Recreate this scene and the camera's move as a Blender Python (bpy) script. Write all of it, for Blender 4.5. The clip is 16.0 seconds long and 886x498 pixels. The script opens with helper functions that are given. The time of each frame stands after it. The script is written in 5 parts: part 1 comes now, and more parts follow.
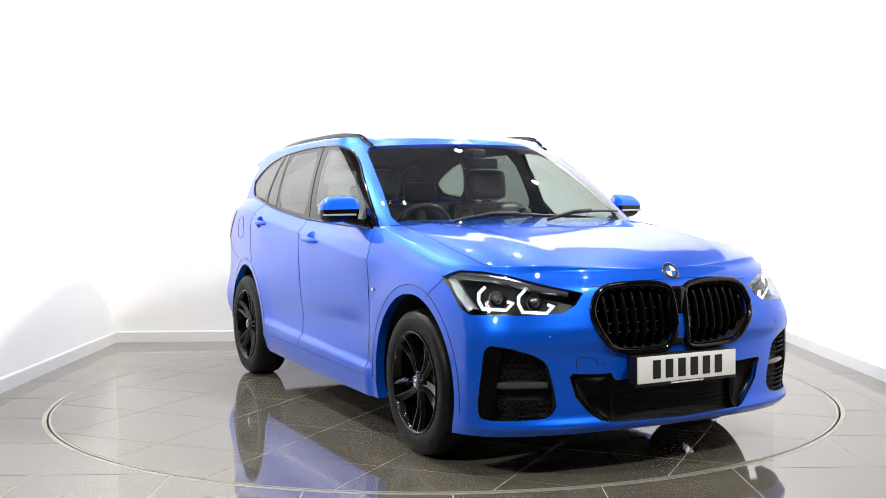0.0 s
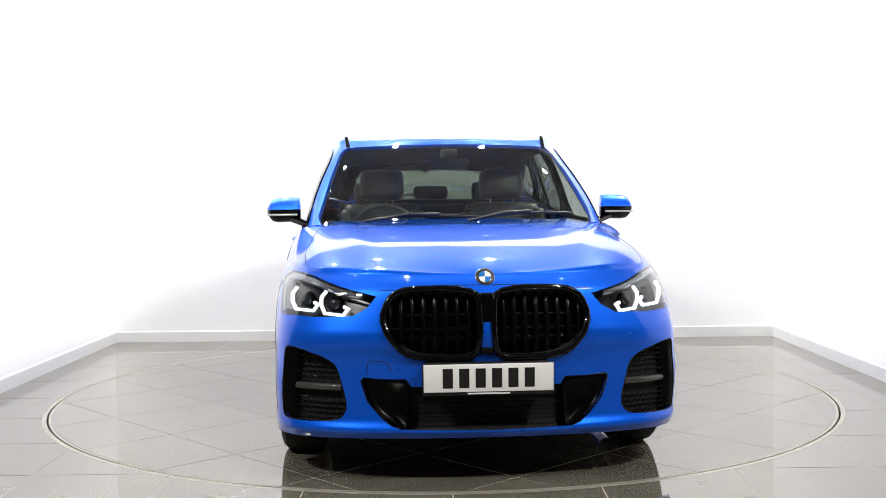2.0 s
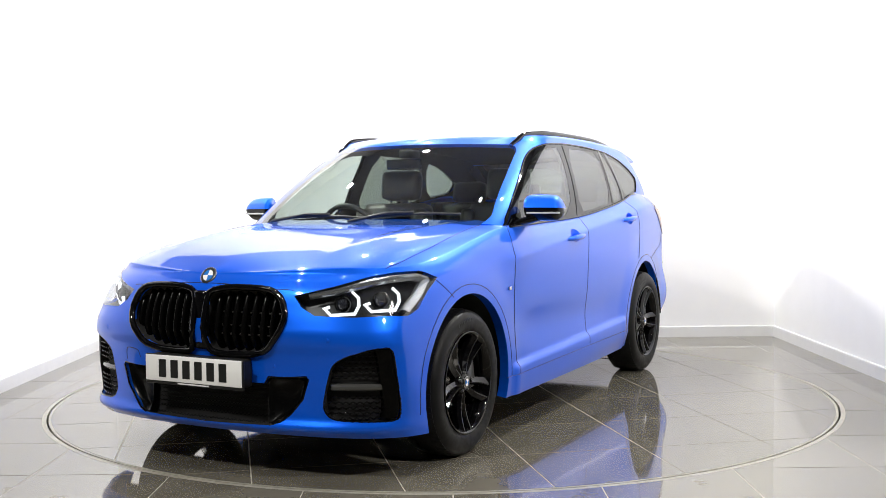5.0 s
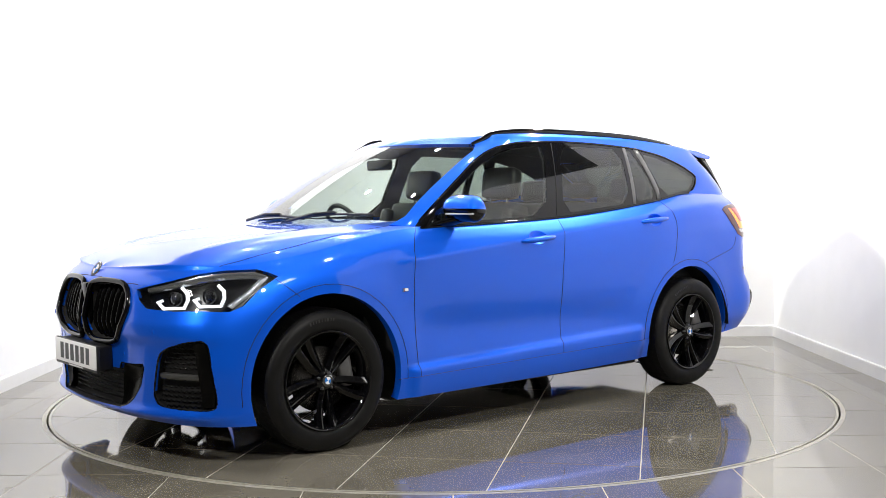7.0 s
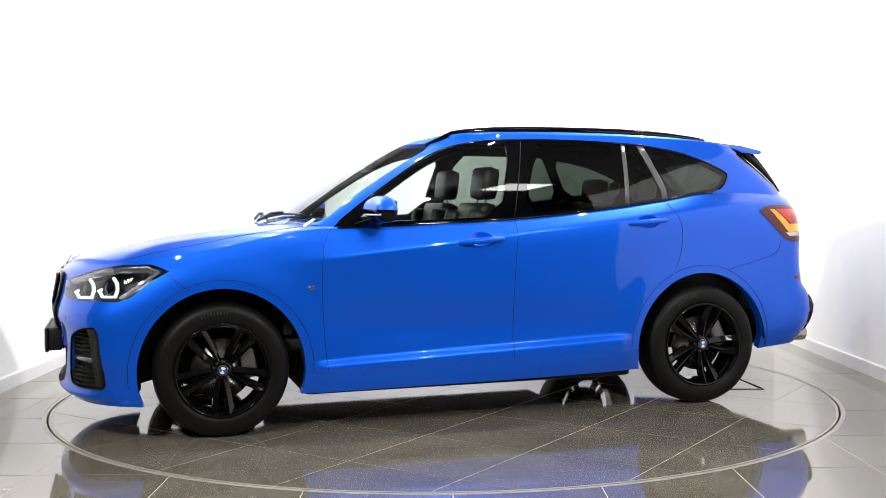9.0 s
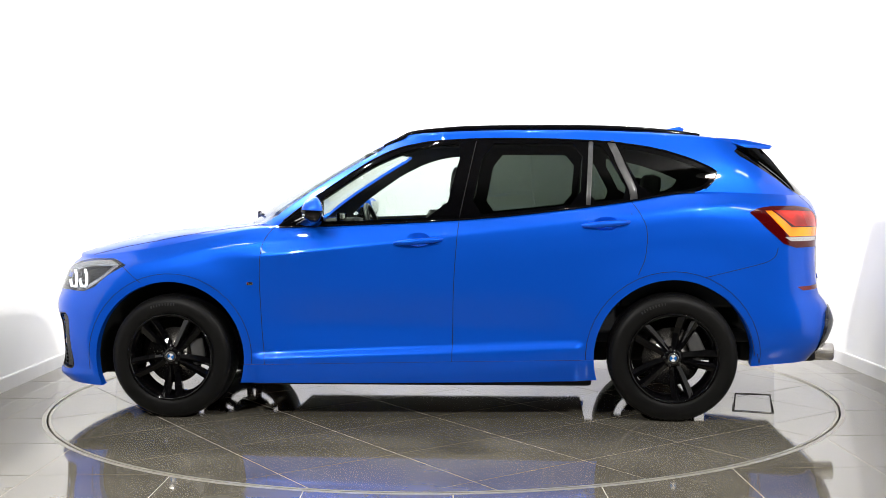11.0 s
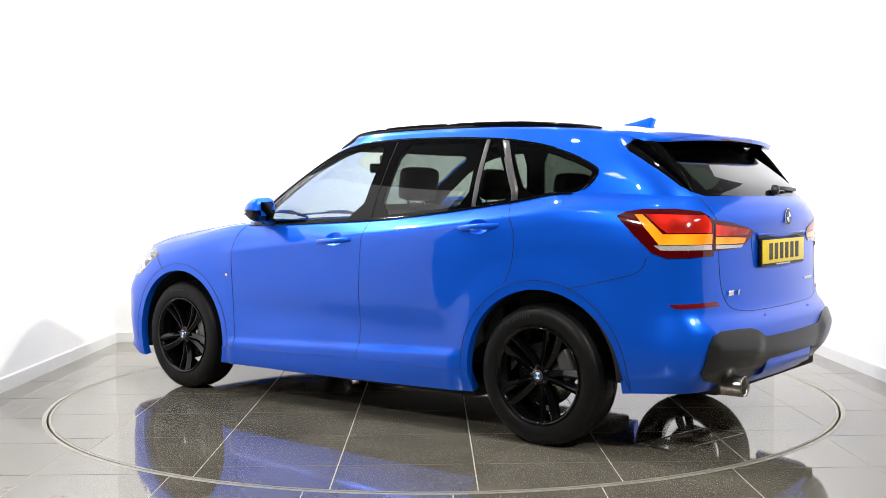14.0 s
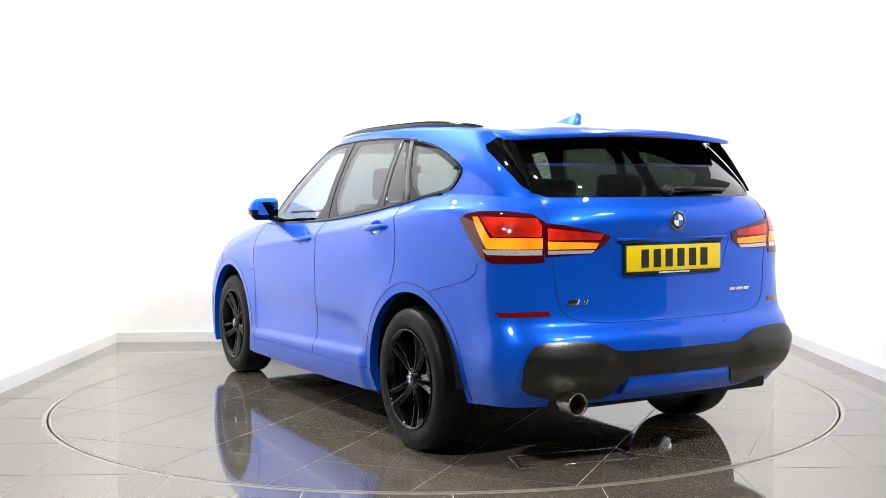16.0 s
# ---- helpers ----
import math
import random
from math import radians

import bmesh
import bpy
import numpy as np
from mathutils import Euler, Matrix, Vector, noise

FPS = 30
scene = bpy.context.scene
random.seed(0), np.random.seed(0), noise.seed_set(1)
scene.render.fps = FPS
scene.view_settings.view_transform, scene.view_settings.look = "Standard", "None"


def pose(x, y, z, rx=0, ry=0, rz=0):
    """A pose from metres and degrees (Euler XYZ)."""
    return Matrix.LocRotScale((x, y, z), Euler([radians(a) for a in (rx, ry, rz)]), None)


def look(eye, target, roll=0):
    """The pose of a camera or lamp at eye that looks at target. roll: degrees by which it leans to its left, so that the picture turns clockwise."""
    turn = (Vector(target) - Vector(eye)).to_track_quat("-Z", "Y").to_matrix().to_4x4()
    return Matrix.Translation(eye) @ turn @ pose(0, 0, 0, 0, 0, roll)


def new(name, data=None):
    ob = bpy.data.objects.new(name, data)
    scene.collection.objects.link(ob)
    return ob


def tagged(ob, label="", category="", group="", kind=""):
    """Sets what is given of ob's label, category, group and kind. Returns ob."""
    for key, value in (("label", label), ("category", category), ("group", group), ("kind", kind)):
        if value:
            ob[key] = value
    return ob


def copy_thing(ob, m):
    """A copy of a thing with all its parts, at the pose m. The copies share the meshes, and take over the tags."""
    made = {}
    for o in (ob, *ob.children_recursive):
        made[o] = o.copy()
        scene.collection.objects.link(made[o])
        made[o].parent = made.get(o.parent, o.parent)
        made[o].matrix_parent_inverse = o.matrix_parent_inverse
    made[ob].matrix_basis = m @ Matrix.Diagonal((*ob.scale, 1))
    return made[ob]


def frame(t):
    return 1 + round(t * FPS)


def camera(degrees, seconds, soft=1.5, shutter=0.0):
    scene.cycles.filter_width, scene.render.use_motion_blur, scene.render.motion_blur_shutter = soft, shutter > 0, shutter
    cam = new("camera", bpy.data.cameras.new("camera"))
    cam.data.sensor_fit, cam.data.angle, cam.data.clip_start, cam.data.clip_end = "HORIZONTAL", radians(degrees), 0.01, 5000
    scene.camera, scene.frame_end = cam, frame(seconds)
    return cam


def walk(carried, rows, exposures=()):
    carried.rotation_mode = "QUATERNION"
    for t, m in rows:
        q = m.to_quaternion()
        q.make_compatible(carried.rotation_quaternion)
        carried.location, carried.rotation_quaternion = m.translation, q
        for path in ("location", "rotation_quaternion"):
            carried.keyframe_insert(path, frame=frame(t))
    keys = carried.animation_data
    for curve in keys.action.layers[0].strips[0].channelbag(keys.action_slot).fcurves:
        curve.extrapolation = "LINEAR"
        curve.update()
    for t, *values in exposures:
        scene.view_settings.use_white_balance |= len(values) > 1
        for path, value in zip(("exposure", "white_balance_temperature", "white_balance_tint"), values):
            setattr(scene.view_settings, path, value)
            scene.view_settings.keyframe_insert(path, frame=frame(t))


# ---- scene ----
cam = camera(45.2, 16.0, soft=0.5)
EYE = (0.0, -6.451, 1.165)
VIEW = look(EYE, (0.0056, -0.0, 0.8653), -0.56)
walk(cam, [(0.0, VIEW), (16.0, VIEW)])

# ---- world and lamps ----
ZC = 3.7  # ceiling height
world = bpy.data.worlds.new("world")
scene.world = world
world.use_nodes = True
world.node_tree.nodes["Background"].inputs[0].default_value = (0.9, 0.95, 1.0, 1)
world.node_tree.nodes["Background"].inputs[1].default_value = 0.05
scene.view_settings.exposure = 0.0
KEY_LAMPS = ((-2.3, -4.4, 3.25, 102.0), (2.3, -4.4, 3.25, 102.0))
for lx, ly, lz, watts in KEY_LAMPS:
    data = bpy.data.lights.new("key_lamp", "AREA")
    data.shape, data.size, data.energy, data.color = "DISK", 0.2, watts, (1.0, 0.97, 0.93)
    new("key_lamp", data).matrix_world = look((lx, ly, lz - 0.03), (0.0, 0.4, 0.7))
CROSS_LAMPS = ((-2.3, 0.46, 3.5, 500.0), (2.2, 0.46, 3.5, 500.0))
for lx, ly, lz, watts in CROSS_LAMPS:
    data = bpy.data.lights.new("cross_lamp", "SPOT")
    data.shadow_soft_size, data.energy, data.color = 0.09, watts, (1.0, 0.975, 0.94)
    data.spot_size, data.spot_blend = radians(95), 0.5
    new("cross_lamp", data).matrix_world = look((lx, ly, lz), (-lx, ly, 0.9))
PANELS = [(-3.2, -3.9), (3.2, -3.9)]
for px, py in PANELS:
    data = bpy.data.lights.new("panel_lamp", "AREA")
    data.shape, data.size, data.energy, data.color = "SQUARE", 0.56, 12.0, (1.0, 0.985, 0.96)
    new("panel_lamp", data).matrix_world = pose(px, py, ZC - 0.04)
DOWNLIGHTS = [(px, py, 38.0 if py > 1 else 9.0) for py in (1.55, -0.2, -1.95) for px in (-1.6, -0.55, 0.55, 1.6)]
for px, py, watts in DOWNLIGHTS:
    data = bpy.data.lights.new("downlight_lamp", "AREA")
    data.shape, data.size, data.energy, data.color = "DISK", 0.08, watts, (1.0, 0.985, 0.96)
    new("downlight_lamp", data).matrix_world = pose(px, py, ZC - 0.03)


# ---- materials ----
def material(name, color, rough=0.5, metal=0.0, coat=0.0, spec=0.5, emit=None, strength=0.0):
    m = bpy.data.materials.new(name)
    m.use_nodes = True
    b = m.node_tree.nodes["Principled BSDF"]
    b.inputs["Base Color"].default_value = (*color, 1)
    b.inputs["Roughness"].default_value = rough
    b.inputs["Metallic"].default_value = metal
    b.inputs["Coat Weight"].default_value = coat
    b.inputs["Coat Roughness"].default_value = 0.02
    b.inputs["Specular IOR Level"].default_value = spec
    if emit:
        b.inputs["Emission Color"].default_value = (*emit, 1)
        b.inputs["Emission Strength"].default_value = strength
    return m


def textured(m, scale, amount, bump=0.0, detail=6.0, stretch=(1, 1, 1), rough_amount=0.0):
    """Uneven colour, gloss and fine relief at real-world size."""
    nt = m.node_tree
    b = nt.nodes["Principled BSDF"]
    tc, mp, nz = nt.nodes.new("ShaderNodeTexCoord"), nt.nodes.new("ShaderNodeMapping"), nt.nodes.new("ShaderNodeTexNoise")
    mp.inputs["Scale"].default_value = stretch
    nz.inputs["Scale"].default_value, nz.inputs["Detail"].default_value = scale, detail
    nt.links.new(tc.outputs["Object"], mp.inputs[0])
    nt.links.new(mp.outputs[0], nz.inputs["Vector"])
    hsv = nt.nodes.new("ShaderNodeHueSaturation")
    hsv.inputs["Color"].default_value = b.inputs["Base Color"].default_value
    mr = nt.nodes.new("ShaderNodeMapRange")
    mr.inputs[1].default_value, mr.inputs[2].default_value = 0.3, 0.7
    mr.inputs[3].default_value, mr.inputs[4].default_value = 1 - amount, 1 + amount
    nt.links.new(nz.outputs[0], mr.inputs[0])
    nt.links.new(mr.outputs[0], hsv.inputs["Value"])
    nt.links.new(hsv.outputs[0], b.inputs["Base Color"])
    if rough_amount:
        rr = nt.nodes.new("ShaderNodeMapRange")
        r0 = b.inputs["Roughness"].default_value
        rr.inputs[1].default_value, rr.inputs[2].default_value = 0.3, 0.7
        rr.inputs[3].default_value, rr.inputs[4].default_value = max(0, r0 - rough_amount), r0 + rough_amount
        nt.links.new(nz.outputs[0], rr.inputs[0])
        nt.links.new(rr.outputs[0], b.inputs["Roughness"])
    if bump:
        bp = nt.nodes.new("ShaderNodeBump")
        bp.inputs["Strength"].default_value, bp.inputs["Distance"].default_value = bump, 0.002
        nt.links.new(nz.outputs[0], bp.inputs["Height"])
        nt.links.new(bp.outputs[0], b.inputs["Normal"])
    return m


def glass(name, tint):
    """A thin pane: tinted see-through, with a mirror gloss that grows towards grazing angles."""
    m = bpy.data.materials.new(name)
    m.use_nodes = True
    nt = m.node_tree
    nt.nodes.remove(nt.nodes["Principled BSDF"])
    lw, tr = nt.nodes.new("ShaderNodeLayerWeight"), nt.nodes.new("ShaderNodeBsdfTransparent")
    pw, ma = nt.nodes.new("ShaderNodeMath"), nt.nodes.new("ShaderNodeMath")
    gl, mx = nt.nodes.new("ShaderNodeBsdfGlossy"), nt.nodes.new("ShaderNodeMixShader")
    lw.inputs["Blend"].default_value = 0.5
    pw.operation, ma.operation = "POWER", "MULTIPLY_ADD"
    pw.inputs[1].default_value = 3.2
    ma.inputs[1].default_value, ma.inputs[2].default_value = 0.85, 0.07
    tr.inputs[0].default_value = (*tint, 1)
    gl.inputs["Roughness"].default_value = 0.0
    nt.links.new(lw.outputs["Facing"], pw.inputs[0])
    nt.links.new(pw.outputs[0], ma.inputs[0])
    nt.links.new(ma.outputs[0], mx.inputs[0])
    nt.links.new(tr.outputs[0], mx.inputs[1])
    nt.links.new(gl.outputs[0], mx.inputs[2])
    nt.links.new(mx.outputs[0], nt.nodes["Material Output"].inputs[0])
    return m


PAINT = material("blue_metallic_paint", (0.003, 0.110, 0.76), 0.40, 0.46, 1.0, 0.1)
PAINT.node_tree.nodes["Principled BSDF"].inputs["Coat IOR"].default_value = 1.42
LAMP_BOWL = material("lamp_bowl", (0.004, 0.004, 0.005), 0.3, 0.0, 0.0)
LAMP_BROW = material("lamp_trim", (0.42, 0.43, 0.45), 0.25, 0.85)
PROJECTOR = material("projector_glass", (0.02, 0.022, 0.03), 0.03, 0.0, 1.0)
CLEAR_FOG = material("fog_glass", (0.05, 0.05, 0.048), 0.1, 0.0, 0.6)
MIRROR = material("mirror_glass", (0.85, 0.87, 0.87), 0.01, 1.0)
LINER = textured(material("arch_liner_felt", (0.006, 0.006, 0.006), 0.9), 80, 0.3, 0.2)
RUBBER_MARK = material("sidewall_mark", (0.022, 0.022, 0.022), 0.5)
BLACK = material("gloss_black", (0.002, 0.002, 0.0025), 0.04, 0.0, 0.0, 0.4)
RIM_CREAM = textured(material("rim_trim", (0.42, 0.40, 0.34), 0.35, 0.3), 20, 0.12, 0.05)
SATIN = textured(material("satin_black_plastic", (0.006, 0.006, 0.0065), 0.45), 60, 0.2, 0.1)
SLAT = material("slat_black", (0.002, 0.002, 0.002), 0.22, 0, 0, 0.10)
DARK = material("dark_recess", (0.004, 0.004, 0.004), 0.8)
GAP = material("panel_gap", (0.003, 0.005, 0.012), 0.7)
RUBBER = textured(material("tyre_rubber", (0.003, 0.003, 0.003), 0.5, 0, 0, 0.22), 40, 0.25, 0.15, rough_amount=0.08)
GREY = textured(material("charcoal_plastic", (0.013, 0.0135, 0.014), 0.27), 120, 0.12, 0.08)
CHROME = material("chrome", (0.8, 0.8, 0.8), 0.08, 1.0)
STEEL = textured(material("brushed_steel", (0.5, 0.48, 0.45), 0.25, 1.0), 30, 0.15, 0.05)
ALU = textured(material("satin_trim", (0.12, 0.12, 0.12), 0.3, 0.3), 60, 0.1)
GLASS_CLEAR = glass("clear_glass", (0.74, 0.80, 0.75))
GLASS_DARK = glass("privacy_glass", (0.20, 0.235, 0.205))
GLASS_REAR = glass("rear_screen_glass", (0.11, 0.135, 0.11))
GLASS_LENS = glass("lens_glass", (0.93, 0.95, 0.96))
GLASS_SCREEN = glass("windscreen_glass", (0.70, 0.76, 0.71))
LEATHER = textured(material("black_leather", (0.018, 0.018, 0.019), 0.42), 90, 0.2, 0.3)
CABIN = textured(material("cabin_plastic", (0.016, 0.016, 0.017), 0.6), 50, 0.2, 0.1)
HEADLINER = textured(material("headliner_cloth", (0.03, 0.03, 0.03), 0.9), 150, 0.1, 0.1)
WHITE_PLATE = material("white_plate", (0.82, 0.82, 0.80), 0.3)
YELLOW_PLATE = material("yellow_plate", (0.88, 0.66, 0.004), 0.3)
INK = material("plate_ink", (0.01, 0.01, 0.01), 0.4)
EMBLEM_BLUE = material("emblem_blue", (0.02, 0.16, 0.5), 0.25)
EMBLEM_WHITE = material("emblem_white", (0.8, 0.8, 0.8), 0.25)
LED_WHITE = material("led_white", (0.9, 0.9, 0.9), 0.4, emit=(0.9, 0.96, 1.0), strength=1.1)
RED_LENS = material("red_lens", (0.05, 0.001, 0.002), 0.06, 0, 0.4, emit=(1.0, 0.01, 0.01), strength=0.03)
RED_GLOW = material("red_glow", (0.10, 0.004, 0.003), 0.08, 0, 0.4, emit=(1.0, 0.028, 0.012), strength=0.8)
AMBER_GLOW = material("amber_glow", (0.2, 0.04, 0.003), 0.08, 0, 0.4, emit=(1.0, 0.24, 0.008), strength=1.6)
CLEAR_STRIP = textured(material("clear_strip", (0.6, 0.6, 0.6), 0.15, 0.3, 0.6), 150, 0.25)
REFLECTOR = material("red_reflector", (0.16, 0.005, 0.006), 0.2, 0, 0.5)


def uneven_glow(m, scale, low):
    """A light whose glow is stronger here and weaker there, as the bulbs behind the lens make it."""
    nt = m.node_tree
    b = nt.nodes["Principled BSDF"]
    tc, nz, mr = nt.nodes.new("ShaderNodeTexCoord"), nt.nodes.new("ShaderNodeTexNoise"), nt.nodes.new("ShaderNodeMapRange")
    nz.inputs["Scale"].default_value, nz.inputs["Detail"].default_value = scale, 1.0
    full = b.inputs["Emission Strength"].default_value
    mr.inputs[1].default_value, mr.inputs[2].default_value, mr.inputs[3].default_value, mr.inputs[4].default_value = 0.35, 0.65, full * low, full * 1.2
    nt.links.new(tc.outputs["Object"], nz.inputs["Vector"])
    nt.links.new(nz.outputs[0], mr.inputs[0])
    nt.links.new(mr.outputs[0], b.inputs["Emission Strength"])


uneven_glow(RED_GLOW, 9.0, 0.35)
uneven_glow(AMBER_GLOW, 7.0, 0.65)
WALL_PAINT = textured(material("white_wall_paint", (0.86, 0.86, 0.85), 0.75), 4, 0.015, 0.03)
SKIRT_PAINT = textured(material("skirting_paint", (0.72, 0.72, 0.71), 0.45), 8, 0.03)
def tile_material(name, color):
    """Glazed stoneware: clouded grey, small stains, slight unevenness of the glaze from tile to tile."""
    m = material(name, color, 0.13, 0.0, 0.0, 0.85)
    m.node_tree.nodes["Principled BSDF"].inputs["IOR"].default_value = 1.75
    m.node_tree.nodes["Principled BSDF"].inputs["Specular Tint"].default_value = (1.0, 0.965, 0.90, 1)
    nt = m.node_tree
    b = nt.nodes["Principled BSDF"]
    tc, info = nt.nodes.new("ShaderNodeTexCoord"), nt.nodes.new("ShaderNodeObjectInfo")
    big, fine = nt.nodes.new("ShaderNodeTexNoise"), nt.nodes.new("ShaderNodeTexNoise")
    big.inputs["Scale"].default_value, big.inputs["Detail"].default_value = 3.0, 8
    fine.inputs["Scale"].default_value, fine.inputs["Detail"].default_value = 60.0, 4
    nt.links.new(tc.outputs["Object"], big.inputs["Vector"])
    nt.links.new(tc.outputs["Object"], fine.inputs["Vector"])
    add = nt.nodes.new("ShaderNodeMath")
    add.operation = "ADD"
    mul = nt.nodes.new("ShaderNodeMath")
    mul.operation = "MULTIPLY_ADD"
    mul.inputs[1].default_value, mul.inputs[2].default_value = 0.10, -0.05
    nt.links.new(info.outputs["Random"], mul.inputs[0])
    nt.links.new(big.outputs[0], add.inputs[0])
    nt.links.new(mul.outputs[0], add.inputs[1])
    ramp = nt.nodes.new("ShaderNodeMapRange")
    ramp.inputs[1].default_value, ramp.inputs[2].default_value, ramp.inputs[3].default_value, ramp.inputs[4].default_value = 0.3, 0.75, 0.8, 1.2
    nt.links.new(add.outputs[0], ramp.inputs[0])
    hsv = nt.nodes.new("ShaderNodeHueSaturation")
    hsv.inputs["Color"].default_value = (*color, 1)
    nt.links.new(ramp.outputs[0], hsv.inputs["Value"])
    nt.links.new(hsv.outputs[0], b.inputs["Base Color"])
    rough = nt.nodes.new("ShaderNodeMapRange")
    rough.inputs[1].default_value, rough.inputs[2].default_value, rough.inputs[3].default_value, rough.inputs[4].default_value = 0.3, 0.7, 0.04, 0.06
    nt.links.new(big.outputs[0], rough.inputs[0])
    nt.links.new(rough.outputs[0], b.inputs["Roughness"])
    return m


TILE = tile_material("grey_glazed_tile", (0.160, 0.147, 0.117))
GROUT = textured(material("pale_grout", (0.55, 0.52, 0.46), 0.8), 30, 0.15)
CEILING_PAINT = textured(material("ceiling_paint", (0.13, 0.13, 0.13), 0.85), 3, 0.04)
HALL_PAINT = textured(material("hall_wall_paint", (0.07, 0.07, 0.072), 0.8), 3, 0.05)
PANEL_GLOW = material("panel_diffuser", (0.9, 0.9, 0.9), 0.5, emit=(1.0, 0.98, 0.95), strength=6.0)
PANEL_FRAME = material("panel_frame", (0.75, 0.75, 0.75), 0.4)


# ---- helpers for things ----
def mesh_object(name, bm, mat, smooth=True):
    me = bpy.data.meshes.new(name)
    bm.to_mesh(me)
    bm.free()
    me.materials.append(mat)
    if smooth:
        me.polygons.foreach_set("use_smooth", [True] * len(me.polygons))
    return new(name, me)


def part(name, bm, mat, parent, label="", smooth=True):
    """Links a bmesh as one mesh object under a thing or a part."""
    ob = mesh_object(name, bm, mat, smooth)
    ob.parent = parent
    if label:
        ob["label"] = label
    return ob


def box_into(bm, c, s, bevel=0.0, rot=None, segments=2):
    """A box of size s at c, its edges rounded."""
    made = bmesh.ops.create_cube(bm, size=1.0)["verts"]
    bmesh.ops.scale(bm, vec=s, verts=made)
    if bevel:
        edges = list({e for v in made for e in v.link_edges})
        made = bmesh.ops.bevel(bm, geom=edges, offset=bevel, segments=segments, affect="EDGES", profile=0.6)["verts"]
    if rot:
        bmesh.ops.rotate(bm, cent=(0, 0, 0), matrix=Euler([radians(a) for a in rot]).to_matrix(), verts=made)
    bmesh.ops.translate(bm, vec=c, verts=made)
    return made


def tube_into(bm, pts, r, sides=6, closed=False, flat=1.0):
    """A tube along a line of points; flat squashes it upwards."""
    pts = [Vector(p) for p in pts]
    n, rings = len(pts), []
    for i, p in enumerate(pts):
        a = pts[(i - 1) % n] if closed or i else p
        b = pts[(i + 1) % n] if closed or i < n - 1 else p
        d = (b - a).normalized() if (b - a).length > 1e-9 else Vector((1, 0, 0))
        side = d.cross(Vector((0, 0, 1)))
        side = side.normalized() if side.length > 1e-3 else Vector((0, 1, 0))
        up = side.cross(d).normalized()
        rings.append([bm.verts.new(p + r * (math.cos(k * math.tau / sides) * side + flat * math.sin(k * math.tau / sides) * up)) for k in range(sides)])
    for i in range(n if closed else n - 1):
        A, B = rings[i], rings[(i + 1) % n]
        for k in range(sides):
            bm.faces.new((A[k], A[(k + 1) % sides], B[(k + 1) % sides], B[k]))
    if not closed:
        bm.faces.new(rings[0][::-1])
        bm.faces.new(rings[-1])


def lathe_into(bm, profile, segments=48, axis="y"):
    """Turns rows of (radius, offset) about an axis."""
    rings = []
    for r, o in profile:
        ring = []
        for k in range(segments):
            a = math.tau * k / segments
            c, s = r * math.cos(a), r * math.sin(a)
            ring.append(bm.verts.new((c, o, s) if axis == "y" else (o, c, s) if axis == "x" else (c, s, o)))
        rings.append(ring)
    for A, B in zip(rings, rings[1:]):
        for k in range(segments):
            bm.faces.new((A[k], A[(k + 1) % segments], B[(k + 1) % segments], B[k]))
    return rings


def smooth_loop(pts, rounds=2, closed=True):
    """Cuts the corners of an outline."""
    pts = [np.array(p, float) for p in pts]
    for _ in range(rounds):
        out = []
        for i in range(len(pts) if closed else len(pts) - 1):
            a, b = pts[i], pts[(i + 1) % len(pts)]
            out += [a * 0.8 + b * 0.2, a * 0.2 + b * 0.8]
        if not closed:
            out = [pts[0]] + out + [pts[-1]]
        pts = out
    return pts


def curve_of(xs, ys):
    """A smooth curve through a few knots (monotone cubic)."""
    xs, ys = np.array(xs, float), np.array(ys, float)
    order = np.argsort(xs)
    xs, ys = xs[order], ys[order]
    h, d = np.diff(xs), np.diff(ys) / np.diff(xs)
    m = np.zeros(len(xs))
    m[0], m[-1] = d[0], d[-1]
    for i in range(1, len(xs) - 1):
        if d[i - 1] * d[i] > 0:
            w1, w2 = 2 * h[i] + h[i - 1], h[i] + 2 * h[i - 1]
            m[i] = (w1 + w2) / (w1 / d[i - 1] + w2 / d[i])

    def f(v):
        v = np.clip(np.asarray(v, float), xs[0], xs[-1])
        i = np.clip(np.searchsorted(xs, v) - 1, 0, len(xs) - 2)
        t = (v - xs[i]) / h[i]
        return ((2 * t**3 - 3 * t**2 + 1) * ys[i] + (t**3 - 2 * t**2 + t) * h[i] * m[i]
                + (-2 * t**3 + 3 * t**2) * ys[i + 1] + (t**3 - t**2) * h[i] * m[i + 1])
    return f


def step(a, b, v):
    t = np.clip((np.asarray(v, float) - a) / (b - a), 0, 1)
    return t * t * (3 - 2 * t)

# ---- the room ----
X0, X1, Y1, YB = -2.74, 2.77, 2.405, -10.5
WHITE_TOP, LOW_TOP = 2.9, 2.35
R_TABLE = 2.262


def slab(name, lo, hi, mat, label):
    bm = bmesh.new()
    box_into(bm, [(a + b) / 2 for a, b in zip(lo, hi)], [b - a for a, b in zip(lo, hi)])
    return tagged(mesh_object(name, bm, mat, False), label, "", "", "structure")


slab("wall_north", (X0 - 0.2, Y1, 0), (X1 + 0.2, Y1 + 0.2, WHITE_TOP), WALL_PAINT, "plain white painted wall behind the turntable")
# Dark wall tops are unseen, added so that bonnet and glass reflect dark
slab("wall_north_darkener", (X0 - 0.2, Y1, WHITE_TOP), (X1 + 0.2, Y1 + 0.2, ZC), HALL_PAINT, "unseen dark upper wall, added to darken the car's reflections")
